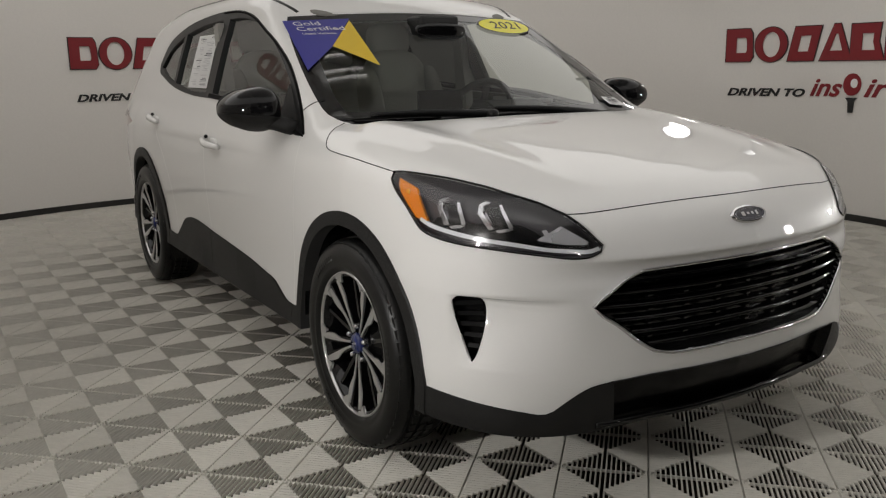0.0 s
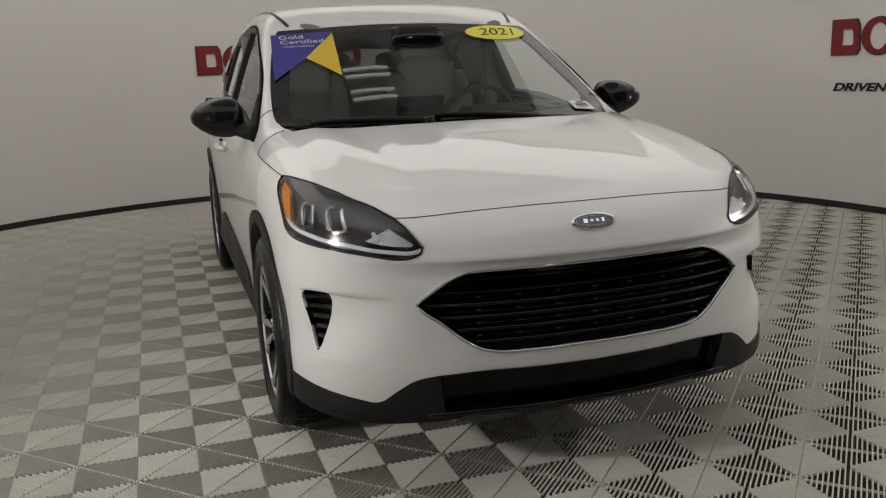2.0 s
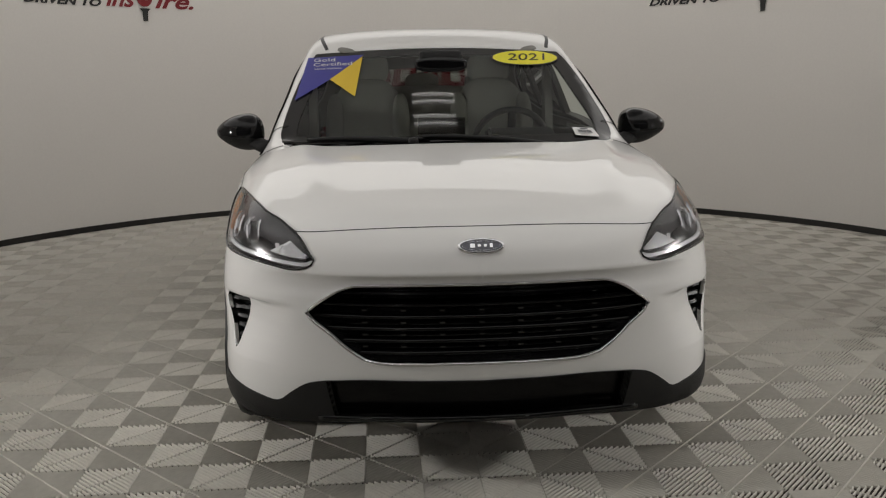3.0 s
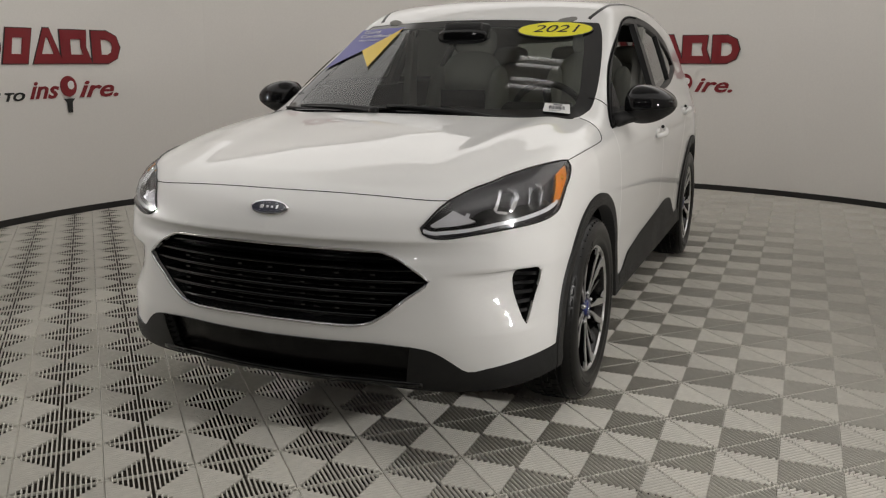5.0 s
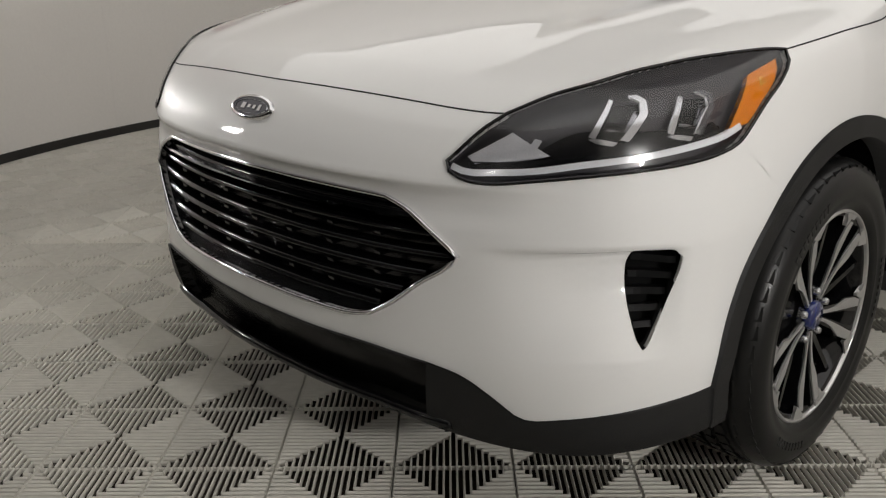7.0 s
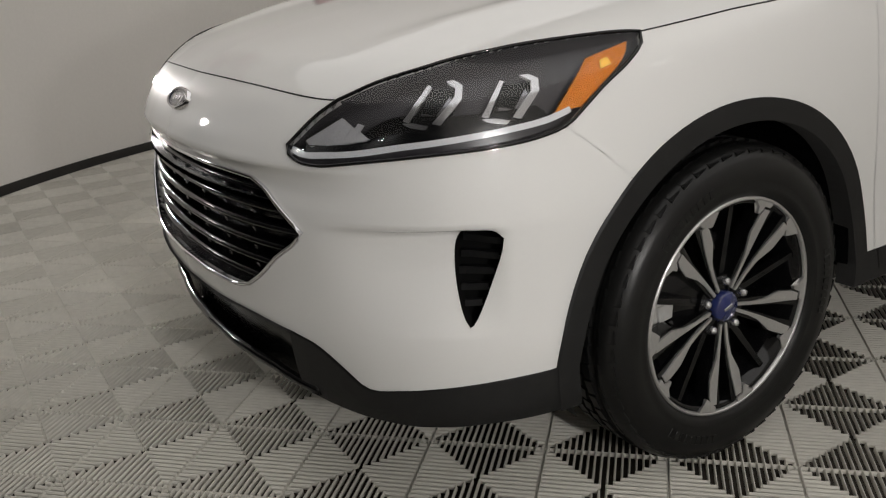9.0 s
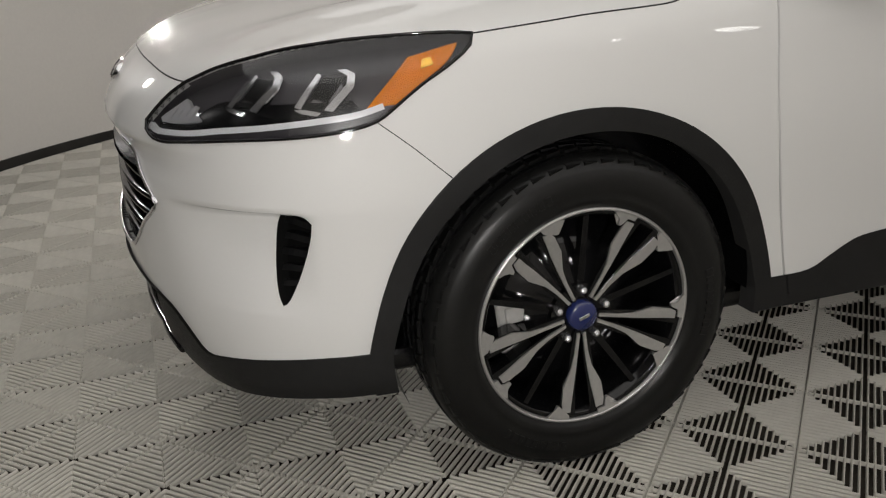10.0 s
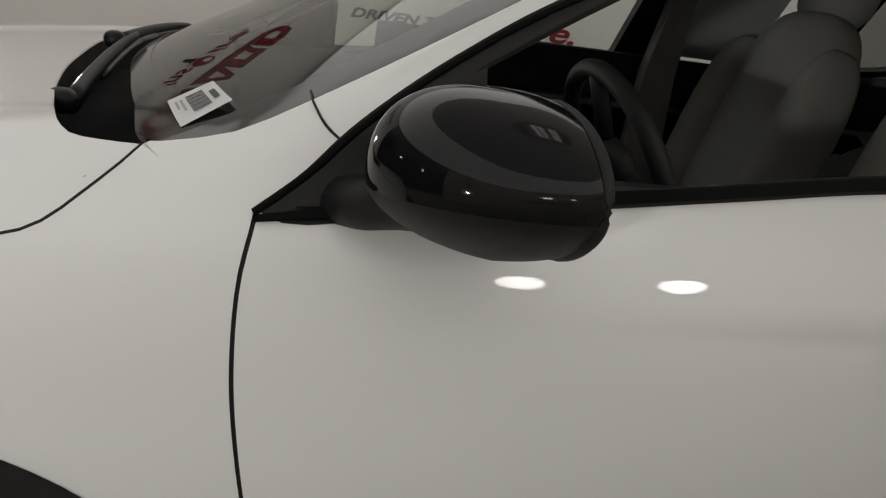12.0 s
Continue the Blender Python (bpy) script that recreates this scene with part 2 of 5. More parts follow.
WALL_END = 147.0
wall = tagged(link("wall_ring", flat_shade(arc_slab(-WALL_END, WALL_END, BOOTH_R + 0.012, BOOTH_R + 0.10, 0, CEILING, WALL, "wall_ring"))),
              "curved pale grey painted photo booth wall", "wall", kind="structure")
seams = [-WALL_END + i * (2 * WALL_END) / 7 for i in range(8)]
for a, b in zip(seams[:-1], seams[1:]):
    me = arc_slab(a + 0.003, b - 0.003, BOOTH_R, BOOTH_R + 0.012, 0.0, CEILING, WALL, "wall_panel")
    link("wall_panel", flat_shade(me), wall)
skirt = tagged(link("baseboard", flat_shade(arc_slab(-WALL_END, WALL_END, BOOTH_R - 0.012, BOOTH_R, 0, 0.052, BLACK_BASE, "baseboard"))),
               "black vinyl baseboard along the curved wall", "baseboard", kind="structure")

bm = bmesh.new()
box(bm, (-7, -7.2, CEILING), (7, 7, CEILING + 0.1))
tagged(link("ceiling", finish("ceiling", bm, CEIL, False)), "pale painted ceiling above the booth", "ceiling", kind="structure")
for name, a, b in (("wall_front", (-6.6, -7.0, 0), (6.6, -6.9, CEILING)), ("wall_back", (-6.6, 6.4, 0), (6.6, 6.5, CEILING)),
                   ("wall_left", (-6.6, -6.9, 0), (-6.5, 6.4, CEILING)), ("wall_right", (6.5, -6.9, 0), (6.6, 6.4, CEILING))):
    bm = bmesh.new()
    box(bm, a, b)
    tagged(link(name, finish(name, bm, HALL, False)), "plain grey wall of the hall around the booth", "wall", kind="structure")

# signs on the wall: a row of plain red shapes for the trade name, the slogan under it
def on_wall(v, angle, lift):
    """Wraps flat lettering (x along the wall, y up) round the booth."""
    out = []
    for x, y, z in v:
        px, py = ring_place(angle + math.degrees(x / BOOTH_R), BOOTH_R - 0.002 - max(0, z + 0.002))
        out.append((px, py, y + lift))
    return out


def fan(outline, depth=0.008, cut=0.04):
    """A flat cut-out shape: front, and a rim."""
    pts = []
    n = len(outline)
    for i in range(n):
        a, b = Vector(outline[i]), Vector(outline[(i + 1) % n])
        k = max(1, int((b - a).length / cut))
        pts += [a.lerp(b, j / k) for j in range(k)]
    bm = bmesh.new()
    f = bm.faces.new([bm.verts.new((p.x, p.y, 0)) for p in pts])
    bmesh.ops.triangulate(bm, faces=[f])
    g = bmesh.ops.extrude_face_region(bm, geom=list(bm.faces))
    for e in g["geom"]:
        if isinstance(e, bmesh.types.BMVert):
            e.co.z += depth
    v = [tuple(p.co) for p in bm.verts]
    bm.verts.index_update()
    fs = [tuple(q.index for q in p.verts) for p in bm.faces]
    bm.free()
    return v, fs


def ellipse(cx, cy, rx, ry, n=40, a0=0.0, a1=360.0):
    return [(cx + rx * math.cos(radians(a0 + (a1 - a0) * i / n)), cy + ry * math.sin(radians(a0 + (a1 - a0) * i / n))) for i in range(n if a1 - a0 >= 360 else n + 1)]


def letter_block(kind, x, w, h):
    """Plain shapes of the sizes of the trade name's six characters."""
    if kind == "ring":
        o, i = ellipse(x + w/2, h/2, w/2, h*0.52, 40), ellipse(x + w/2, h/2, w*0.27, h*0.38, 40)
        v = [(*p, z) for z in (0.0, 0.008) for p in o + i]
        n = 40
        f = []
        for k in range(n):
            j = (k + 1) % n
            f += [(k, j, n + j, n + k), (2*n + k, 3*n + k, 3*n + j, 2*n + j), (k, 2*n + k, 2*n + j, j), (n + k, n + j, 3*n + j, 3*n + k)]
        return v, f
    shapes = {
        "slab": [(x, 0), (x + w*0.9, 0), (x + w, h*0.15), (x + w*0.95, h*0.85), (x + w*0.85, h), (x, h)],
        "slant": [(x, 0), (x + w*0.80, 0), (x + w, h), (x + w*0.20, h)],
        "peak": [(x, 0), (x + w, 0), (x + w*0.60, h*1.03), (x + w*0.40, h*1.03)],
        "leg": [(x, 0), (x + w, 0), (x + w*0.82, h*0.5), (x + w*0.86, h), (x, h)],
        "bow": [(x, 0), (x + w*0.55, 0), (x + w*0.88, h*0.16), (x + w, h*0.5), (x + w*0.88, h*0.84), (x + w*0.55, h), (x, h)],
    }
    # each solid shape has a plain opening of its own outline
    o = shapes[kind]
    cx, cy = sum(q[0] for q in o) / len(o), sum(q[1] for q in o) / len(o)
    pts = []
    for q, r in zip(o, o[1:] + o[:1]):
        pts += [(q[0] + (r[0] - q[0]) * j / 8, q[1] + (r[1] - q[1]) * j / 8) for j in range(8)]
    n = len(pts)
    hole = [(cx + (x0 - cx) * .40, cy + (y0 - cy) * .46) for x0, y0 in pts]
    v = [(*q, z) for z in (0.0, 0.008) for q in pts + hole]
    f = []
    for k in range(n):
        j = (k + 1) % n
        f += [(k, j, n + j, n + k), (2*n + k, 3*n + k, 3*n + j, 2*n + j), (k, 2*n + k, 2*n + j, j), (n + k, n + j, 3*n + j, 3*n + k)]
    return v, f


ROW = (("slab", 0.0, 0.245), ("ring", 0.262, 0.285), ("slant", 0.555, 0.285), ("peak", 0.835, 0.275), ("leg", 1.095, 0.285), ("bow", 1.385, 0.265))


def wall_sign(angle, lift):
    """One sign; angle and lift give its lower left corner on the wall."""
    sign = tagged(new("wall_sign"), "red block sign over a black slogan on pale wall", "sign", "signs round the booth")
    def piece(name, v, f, mat, dx, dz, label=""):
        me = raw(name, on_wall([(p[0] + dx, p[1], p[2]) for p in v], angle, lift + dz), f, mat)
        return link(name, me, sign, label)
    for kind, x, w in ROW:
        v, f = letter_block(kind, x, w, 0.27)
        piece("block", v, f, SIGN_RED, 0, 0.0, "plain dark red shape")
        cx, cy = x + w/2, 0.135
        big = [(cx + (p[0] - cx) * 1.06, cy + (p[1] - cy) * 1.05, p[2] - 0.003) for p in v]
        piece("block_edge", big, f, SIGN_EDGE, 0, 0.0)
    v, f = words("DRIVEN TO", 0.128, 0.28, bold=0.0045)
    v = v * [1, 0.68, 1]
    k = 0.70 / (v[:, 0].max() - v[:, 0].min())
    piece("slogan", [(p[0] * k, p[1], p[2]) for p in v], f, SIGN_BLACK, 0.025, -0.285, "black slanted lettering DRIVEN TO")
    for text, dx, wide in (("ins", 0.765, 0.275), ("ire.", 1.225, 0.37)):
        v, f = words(text, 0.20, 0.35, bold=0.004)
        k = wide / (v[:, 0].max() - v[:, 0].min())
        piece("slogan", [(p[0] * k, p[1], p[2]) for p in v], f, SIGN_RED, dx, -0.275, "red script lettering")
    v, f = fan(ellipse(1.135, -0.185, 0.075, 0.085, 36))
    piece("paddle", v, f, SIGN_RED, 0, 0, "red table tennis paddle")
    v, f = fan(ellipse(1.155, -0.175, 0.03, 0.035, 24), 0.011)
    piece("ball", v, f, PAPER, 0, 0, "white ball")
    v, f = fan([(1.085, -0.285), (1.185, -0.285), (1.160, -0.315), (1.155, -0.40), (1.115, -0.40), (1.110, -0.315)])
    piece("paddle_handle", v, f, SIGN_BLACK, 0, 0, "black handle")
    return sign


for angle, lift in ((-10.5, 1.25), (76.0, 1.24), (-97.0, 1.25), (33.4, 2.31), (-52.1, 2.31), (-137.6, 2.31)):
    wall_sign(angle, lift)

# ---- lamps ----
def flood_lamp(x, y, z, watts, size=1.0, at=(BOOTH_X, 1.0, 0.7), spread=180.0):
    """A round flood light on a short arm, aimed in at the car."""
    aim = look((x, y, z), at)
    ob = tagged(new("flood_light"), "unseen round white flood light aimed in at the car", "lamp", "flood lights round the booth")
    ob.matrix_basis = aim
    bm = bmesh.new()
    lathe(bm, [(a * size, r * size) for a, r in [(0.0, 0.0), (0.0, 0.19), (-0.02, 0.21), (0.05, 0.22), (0.10, 0.12), (0.16, 0.10), (0.16, 0.0)]], 36)
    bmesh.ops.transform(bm, matrix=Matrix.Rotation(radians(-90), 4, "Y"), verts=bm.verts)
    part("housing", bm, SATIN_BLACK, ob)
    bm = bmesh.new()
    tube(bm, [tuple(aim.inverted() @ Vector((x, y, z))), tuple(aim.inverted() @ Vector((x, y, CEILING + 0.02)))], 0.018, 8)
    part("arm", bm, SATIN_BLACK, ob)
    lamp("flood", aim @ Matrix.Translation((0, 0, -0.03)), "DISK", 0.36 * size, watts, spread=spread)
    return ob


def tube_lamp():
    ob = tagged(new("ceiling_tube_light"), "ceiling light with four fluorescent tubes", "lamp")
    ob.location = (0.05, 1.67, CEILING)
    bm = bmesh.new()
    box(bm, (-0.24, -0.20, -0.05), (0.24, 0.20, 0), 0.01)
    part("tray", bm, CEIL, ob)
    for dy in (-0.12, -0.06, 0.06, 0.12):
        lamp("tube", Matrix.Translation((0.05, 1.67 + dy, CEILING - 0.075)), "RECTANGLE", 0.44, TUBE_WATTS, 0.016)
        bm = bmesh.new()
        box(bm, (-0.22, dy - 0.008, -0.068), (0.22, dy + 0.008, -0.052))
        part("tube", bm, TUBE_GLOW, ob)
    return ob


for angle, target in ((75, (.85, .95, .95)), (88, (.85, .62, .95))):
    flood_lamp(*ring_place(angle, BOOTH_R - 0.28), 2.1, FLOOD_WATTS, 0.7, target, 26)
for x in (-4.3, 4.3):
    flood_lamp(x, -2.95, 2.05, CORNER_WATTS, 0.9)
for side_angle in (-132, 132):
    x, y = ring_place(side_angle, BOOTH_R - 0.28)
    flood_lamp(x, y, 1.14, EDGE_WATTS, 0.32, (x * .27, -.45, .65), 110)
# pair of fill lights added out in the hall, to brighten the car's front
for x in (-1.7, 1.7):
    flood_lamp(x, -6.3, 2.7, FRONT_FILL_WATTS, 0.7)
tube_lamp()
# glowing ring added under the ceiling, round the booth, standing in for its brightness
bm = bmesh.new()
lathe(bm, [(0.0, BOOTH_R - 0.1), (-0.03, BOOTH_R - 0.1), (-0.03, 1.9), (0.0, 1.9)], 96)
bmesh.ops.transform(bm, matrix=Matrix.Translation((BOOTH_X, BOOTH_Y, CEILING)) @ Matrix.Rotation(radians(-90), 4, "Y"), verts=bm.verts)
tagged(link("ceiling_panel", finish("ceiling_panel", bm, CEILING_FILL, False)), "unseen glowing ring added in place of the bright ceiling", "ceiling light", kind="structure")
# dim glow added inside the ring, so its hole reflects less dark
bm = bmesh.new()
lathe(bm, [(0.0, 1.89), (-0.02, 1.89), (-0.02, 0.38), (0.0, 0.38)], 72)
bmesh.ops.transform(bm, matrix=Matrix.Translation((BOOTH_X, BOOTH_Y, CEILING)) @ Matrix.Rotation(radians(-90), 4, "Y"), verts=bm.verts)
tagged(link("ceiling_panel_inner", finish("ceiling_panel_inner", bm, CEILING_FILL_DIM, False)), "unseen dim glow added inside the ceiling ring", "ceiling light", kind="structure")

# ---- the car: shape of its skin ----
from mathutils.geometry import delaunay_2d_cdt
def curve(points, n=60):
    """Centripetal-like smooth curve through a few points, evenly spaced afterwards."""
    p = np.array(points, float)
    t = np.concatenate([[0], np.cumsum(np.linalg.norm(np.diff(p, axis=0), axis=1) ** 0.5)])
    m = np.gradient(p, t, axis=0)
    u = np.linspace(0, t[-1], n * 8)
    k = np.clip(np.searchsorted(t, u, side="right") - 1, 0, len(t) - 2)
    h = (t[k + 1] - t[k])[:, None]
    a = ((u - t[k])[:, None]) / h
    q = ((2*a**3 - 3*a**2 + 1) * p[k] + (a**3 - 2*a**2 + a) * h * m[k]
         + (-2*a**3 + 3*a**2) * p[k + 1] + (a**3 - a**2) * h * m[k + 1])
    d = np.concatenate([[0], np.cumsum(np.linalg.norm(np.diff(q, axis=0), axis=1))])
    v = np.linspace(0, d[-1], n)
    return np.stack([np.interp(v, d, q[:, i]) for i in range(q.shape[1])], 1)

def smooth_table(xs, ys, x):
    """Monotone-ish cubic interpolation of a short table, clamped at the ends."""
    xs, ys = np.array(xs, float), np.array(ys, float)
    d = np.diff(ys) / np.diff(xs)
    m = np.concatenate([[d[0]], np.where(d[1:] * d[:-1] > 0, 2*d[1:]*d[:-1] / (d[1:] + d[:-1] + 1e-12), 0), [d[-1]]])
    x = np.clip(x, xs[0], xs[-1])
    k = np.clip(np.searchsorted(xs, x, side="right") - 1, 0, len(xs) - 2)
    h = xs[k + 1] - xs[k]
    a = (x - xs[k]) / h
    return ((2*a**3 - 3*a**2 + 1) * ys[k] + (a**3 - 2*a**2 + a) * h * m[k]
            + (-2*a**3 + 3*a**2) * ys[k + 1] + (a**3 - a**2) * h * m[k + 1])

# plan of the body's widest line, half of it, front centre to rear centre
PLAN = curve([(0, -.889), (.2, -.879), (.4, -.845), (.53, -.80), (.65, -.735), (.755, -.64), (.816, -.52),
              (.842, -.38), (.856, -.2), (.861, 0), (.863, .35), (.868, 1.0), (.870, 1.7), (.866, 2.4), (.85, 3.0), (.80, 3.4),
              (.68, 3.6), (.4, 3.675), (0, 3.69)], 420)
PS = np.concatenate([[0], np.cumsum(np.linalg.norm(np.diff(PLAN, axis=0), axis=1))])
PT = np.gradient(PLAN, PS, axis=0)
PT /= np.linalg.norm(PT, axis=1)[:, None]
PT[0], PT[-1] = (1, 0), (-1, 0)
PN = np.stack([PT[:, 1], -PT[:, 0]], 1)      # outward normal
S_END = PS[-1]

def at_s(s):
    s = np.asarray(s, float)
    return (np.interp(s, PS, PLAN[:, 0]), np.interp(s, PS, PLAN[:, 1]), np.interp(s, PS, PN[:, 0]), np.interp(s, PS, PN[:, 1]))

def plan_s(x, y):
    """Nearest place along the plan, and the depth inside it."""
    x, y = np.abs(np.atleast_1d(x).astype(float)), np.atleast_1d(y).astype(float)
    s = np.zeros_like(x); d = np.zeros_like(x)
    for c in range(0, len(x), 4000):
        e = slice(c, c + 4000)
        dx, dy = x[e, None] - PLAN[None, :, 0], y[e, None] - PLAN[None, :, 1]
        k = np.argmin(dx*dx + dy*dy, 1)
        i = np.arange(len(k))
        s[e] = PS[k] + dx[i, k] * PT[k, 0] + dy[i, k] * PT[k, 1]
        d[e] = -(dx[i, k] * PN[k, 0] + dy[i, k] * PN[k, 1])
    return s, d

def hood(x, y):
    """Height of the bonnet and of the flat deck behind it."""
    ax = np.abs(x)
    nose = np.interp(np.minimum(ax, .62), PLAN[:72, 0], PLAN[:72, 1]) + .889
    y = y - nose * np.clip(1 - (y + .9) / .7, 0, 1)
    z = smooth_table([-.95, -.86, -.8, -.7, -.5, -.3, 0, .3, .6, 4], [.80, .845, .88, .92, .965, .998, 1.04, 1.07, 1.085, 1.085], y)
    ridge = .010 * np.exp(-((ax - (.50 + .14 * np.clip(y + .6, 0, .9))) / .07) ** 2) * np.clip((y + .75) / .3, 0, 1)
    return z - .02 * (ax / .7) ** 2 - .02 * np.clip(ax - .6, 0, 1) ** 2 / .04 + ridge

def inset(s, z):
    """How far the skin lies inside the plan line at that height."""
    front = smooth_table([.14, .20, .26, .33, .40, .45, .48, .56, .66, .70, .722, .738, .76, .82, .88, .95], [.16, .10, .05, .020, .002, -.003, -.004, -.004, .004, .018, .013, -.003, .005, .033, .075, .16], z)
    corner = smooth_table([.14, .20, .30, .40, .47, .55, .60, .622, .640, .66, .70, .722, .740, .755, .80, .88, .95, 1.02], [.09, .035, -.008, -.008, -.003, -.001, -.002, -.003, -.004, -.003, .001, .004, .007, .009, .018, .045, .085, .14], z)
    side = smooth_table([.14, .20, .28, .38, .50, .62, .75, .84, .90, .96, 1.02, 1.1], [.08, .035, .012, .016, .014, .006, .0, .003, .010, .028, .052, .09], z)
    a = smooth_table([.35, .75], [0, 1], s)
    b = smooth_table([1.0, 1.5], [0, 1], s)
    step = lambda v, lo, hi: (lambda k: k * k * (3 - 2 * k))(np.clip((v - lo) / (hi - lo), 0, 1))
    # hollow that leads from beside the grille into the corner intake, under a sharp shelf
    deep = np.interp(z, [.44, .457, .50, .56, .60], [0, .004, .018, .042, .052]) * (1 - step(z, .622, .642))
    hollow = deep * step(s, .56, .845) * (1 - step(s, .845, .945))
    return (front * (1 - a) + corner * a) * (1 - b) + side * b + hollow

def smax(a, b, k):
    h = np.clip(.5 + .5 * (a - b) / k, 0, 1)
    return b + (a - b) * h + k * h * (1 - h)

def lower(x, y, z):
    s, d = plan_s(x, y)
    return smax(inset(s, z) - d, (z - hood(x, y)) * .95, .07)

# glasshouse
def screen_y(x, z):
    return .248 + 1.81 * (z - 1.076) + .3 * x * x + .25 * np.clip(z - 1.4, 0, 1) ** 2

def roof_z(x, y):
    return smooth_table([.6, 1.0, 1.4, 1.9, 2.5, 3.1, 3.5], [1.46, 1.535, 1.588, 1.612, 1.603, 1.545, 1.47], y) - .036 * (np.abs(x) / .62) ** 2.5

def side_x(y, z):
    return .832 - .33 * (z - 1.0) - .10 * np.clip(z - 1.0, 0, 1) ** 2 - .046 * ((y - 1.5) / 1.2) ** 2 * (y < 1.5) - .05 * ((y - 1.5) / 1.7) ** 2 * (y >= 1.5)

def upper(x, y, z):
    ax = np.abs(x)
    f = smax((ax - side_x(y, z)) * .93, (screen_y(ax, z) - y) * .47, .035)
    f = smax(f, z - roof_z(x, y), .06)
    f = smax(f, .93 - z, .02)
    return smax(f, (y - (3.62 - .75 * (z - 1.0) - .12 * ax * ax)) * .8, .06)


def skin(x, y, z):
    """The whole car's skin: below zero inside."""
    a, b = lower(x, y, z), upper(x, y, z)
    h = np.clip(.5 + .5 * (a - b) / .03, 0, 1)
    return a * (1 - h) + b * h - .03 * h * (1 - h)


def meet(fun, o, d, near, far, coarse=24):
    """Where rays o + d * t first enter the body, for t between near and far."""
    t0 = np.full(len(o), near); t1 = np.full(len(o), far)
    done = np.zeros(len(o), bool)
    last = np.full(len(o), near)
    for t in np.linspace(near, far, coarse)[1:]:
        p = o + d * t
        inside = (fun(p[:, 0], p[:, 1], p[:, 2]) < 0) & ~done
        t0 = np.where(inside, last, t0); t1 = np.where(inside, t, t1)
        done |= inside
        last = np.full(len(o), t)
    for _ in range(11):
        m = (t0 + t1) / 2
        p = o + d * m[:, None]
        v = fun(p[:, 0], p[:, 1], p[:, 2]) < 0
        t1 = np.where(v, m, t1); t0 = np.where(v, t0, m)
    return o + d * ((t0 + t1) / 2)[:, None]


def normals(fun, p, e=.004):
    g = []
    for i in range(3):
        a, b = p.copy(), p.copy()
        a[:, i] += e; b[:, i] -= e
        g.append(fun(a[:, 0], a[:, 1], a[:, 2]) - fun(b[:, 0], b[:, 1], b[:, 2]))
    g = np.stack(g, 1)
    return g / (np.linalg.norm(g, axis=1)[:, None] + 1e-9)


# three ways to lay a flat outline on the skin
def on_side(q):
    """(s, z): s along the plan from the front centre, z up."""
    x, y, nx, ny = at_s(q[:, 0])
    o = np.stack([x + nx * .05, y + ny * .05, q[:, 1]], 1)
    d = np.stack([-nx, -ny, np.zeros(len(q))], 1)
    p = meet(skin, o, d, 0, .45)
    return p, normals(skin, p)


def on_top(q):
    """(x, y), from above."""
    o = np.stack([q[:, 0], q[:, 1], np.full(len(q), 1.2)], 1)
    p = meet(lower, o, np.tile([0., 0., -1.], (len(q), 1)), 0, .6)
    return p, normals(lower, p)


HEART = np.array([0, 1.75, .95])


def on_cabin(q):
    """(u, v): the directions out of the cabin's heart, spread flat round straight up."""
    r = np.linalg.norm(q, axis=1) + 1e-9
    el = math.pi / 2 - r
    d = np.stack([q[:, 0] / r * np.cos(el), q[:, 1] / r * np.cos(el), np.sin(el)], 1)
    p = meet(skin, HEART + d * 2.6, -d, 0, 2.4, 60)
    n = normals(skin, p)
    # the windscreen runs on below the bonnet's rear edge, into the cowl
    g = meet(upper, HEART + d * 2.6, -d, 0, 2.4, 60)
    k = np.clip((.70 - np.abs(g[:, 0])) / .05, 0, 1) * (g[:, 1] < .7)
    k = (k * k * (3 - 2 * k))[:, None]
    n = n * (1 - k) + normals(upper, g) * k
    return p * (1 - k) + g * k, n / np.linalg.norm(n, axis=1)[:, None]


def cabin_uv(p):
    d = np.asarray(p, float) - HEART
    d /= np.linalg.norm(d, axis=1)[:, None]
    el = np.arcsin(d[:, 2])
    h = np.linalg.norm(d[:, :2], axis=1) + 1e-9
    return np.stack([d[:, 0] / h * (math.pi / 2 - el), d[:, 1] / h * (math.pi / 2 - el)], 1)


def side_uv(yz):
    """Places on the cabin's flank, given as (y, z)."""
    yz = np.asarray(yz, float)
    return cabin_uv(np.stack([side_x(yz[:, 0], yz[:, 1]), yz[:, 0], yz[:, 1]], 1))


def screen_uv(xz):
    xz = np.asarray(xz, float)
    return cabin_uv(np.stack([xz[:, 0], screen_y(xz[:, 0], xz[:, 1]), xz[:, 1]], 1))


def s_of_y(y):
    return np.interp(y, PLAN[:, 1], PS)


def trace(*runs, step=.02):
    """A closed outline from smooth runs, each through a few points; corners where runs meet."""
    out = []
    for r in runs:
        r = np.asarray(r, float)
        n = max(2, int(np.sum(np.linalg.norm(np.diff(r, axis=0), axis=1)) / step) + 1)
        q = curve(r, n) if len(r) > 2 else np.linspace(r[0], r[-1], n)
        out.append(q[:-1] if len(runs) > 1 or np.allclose(q[0], q[-1]) else q)
    return np.concatenate(out)


def band(pts, width, step=.02):
    """A thin closed outline along an open path."""
    n = max(2, int(np.sum(np.linalg.norm(np.diff(pts, axis=0), axis=1)) / step) + 1)
    q = curve(pts, n) if len(pts) > 2 else np.linspace(pts[0], pts[-1], n)
    t = np.gradient(q, axis=0)
    t /= np.linalg.norm(t, axis=1)[:, None]
    m = np.stack([-t[:, 1], t[:, 0]], 1) * width / 2
    return np.concatenate([q + m, (q - m)[::-1]])


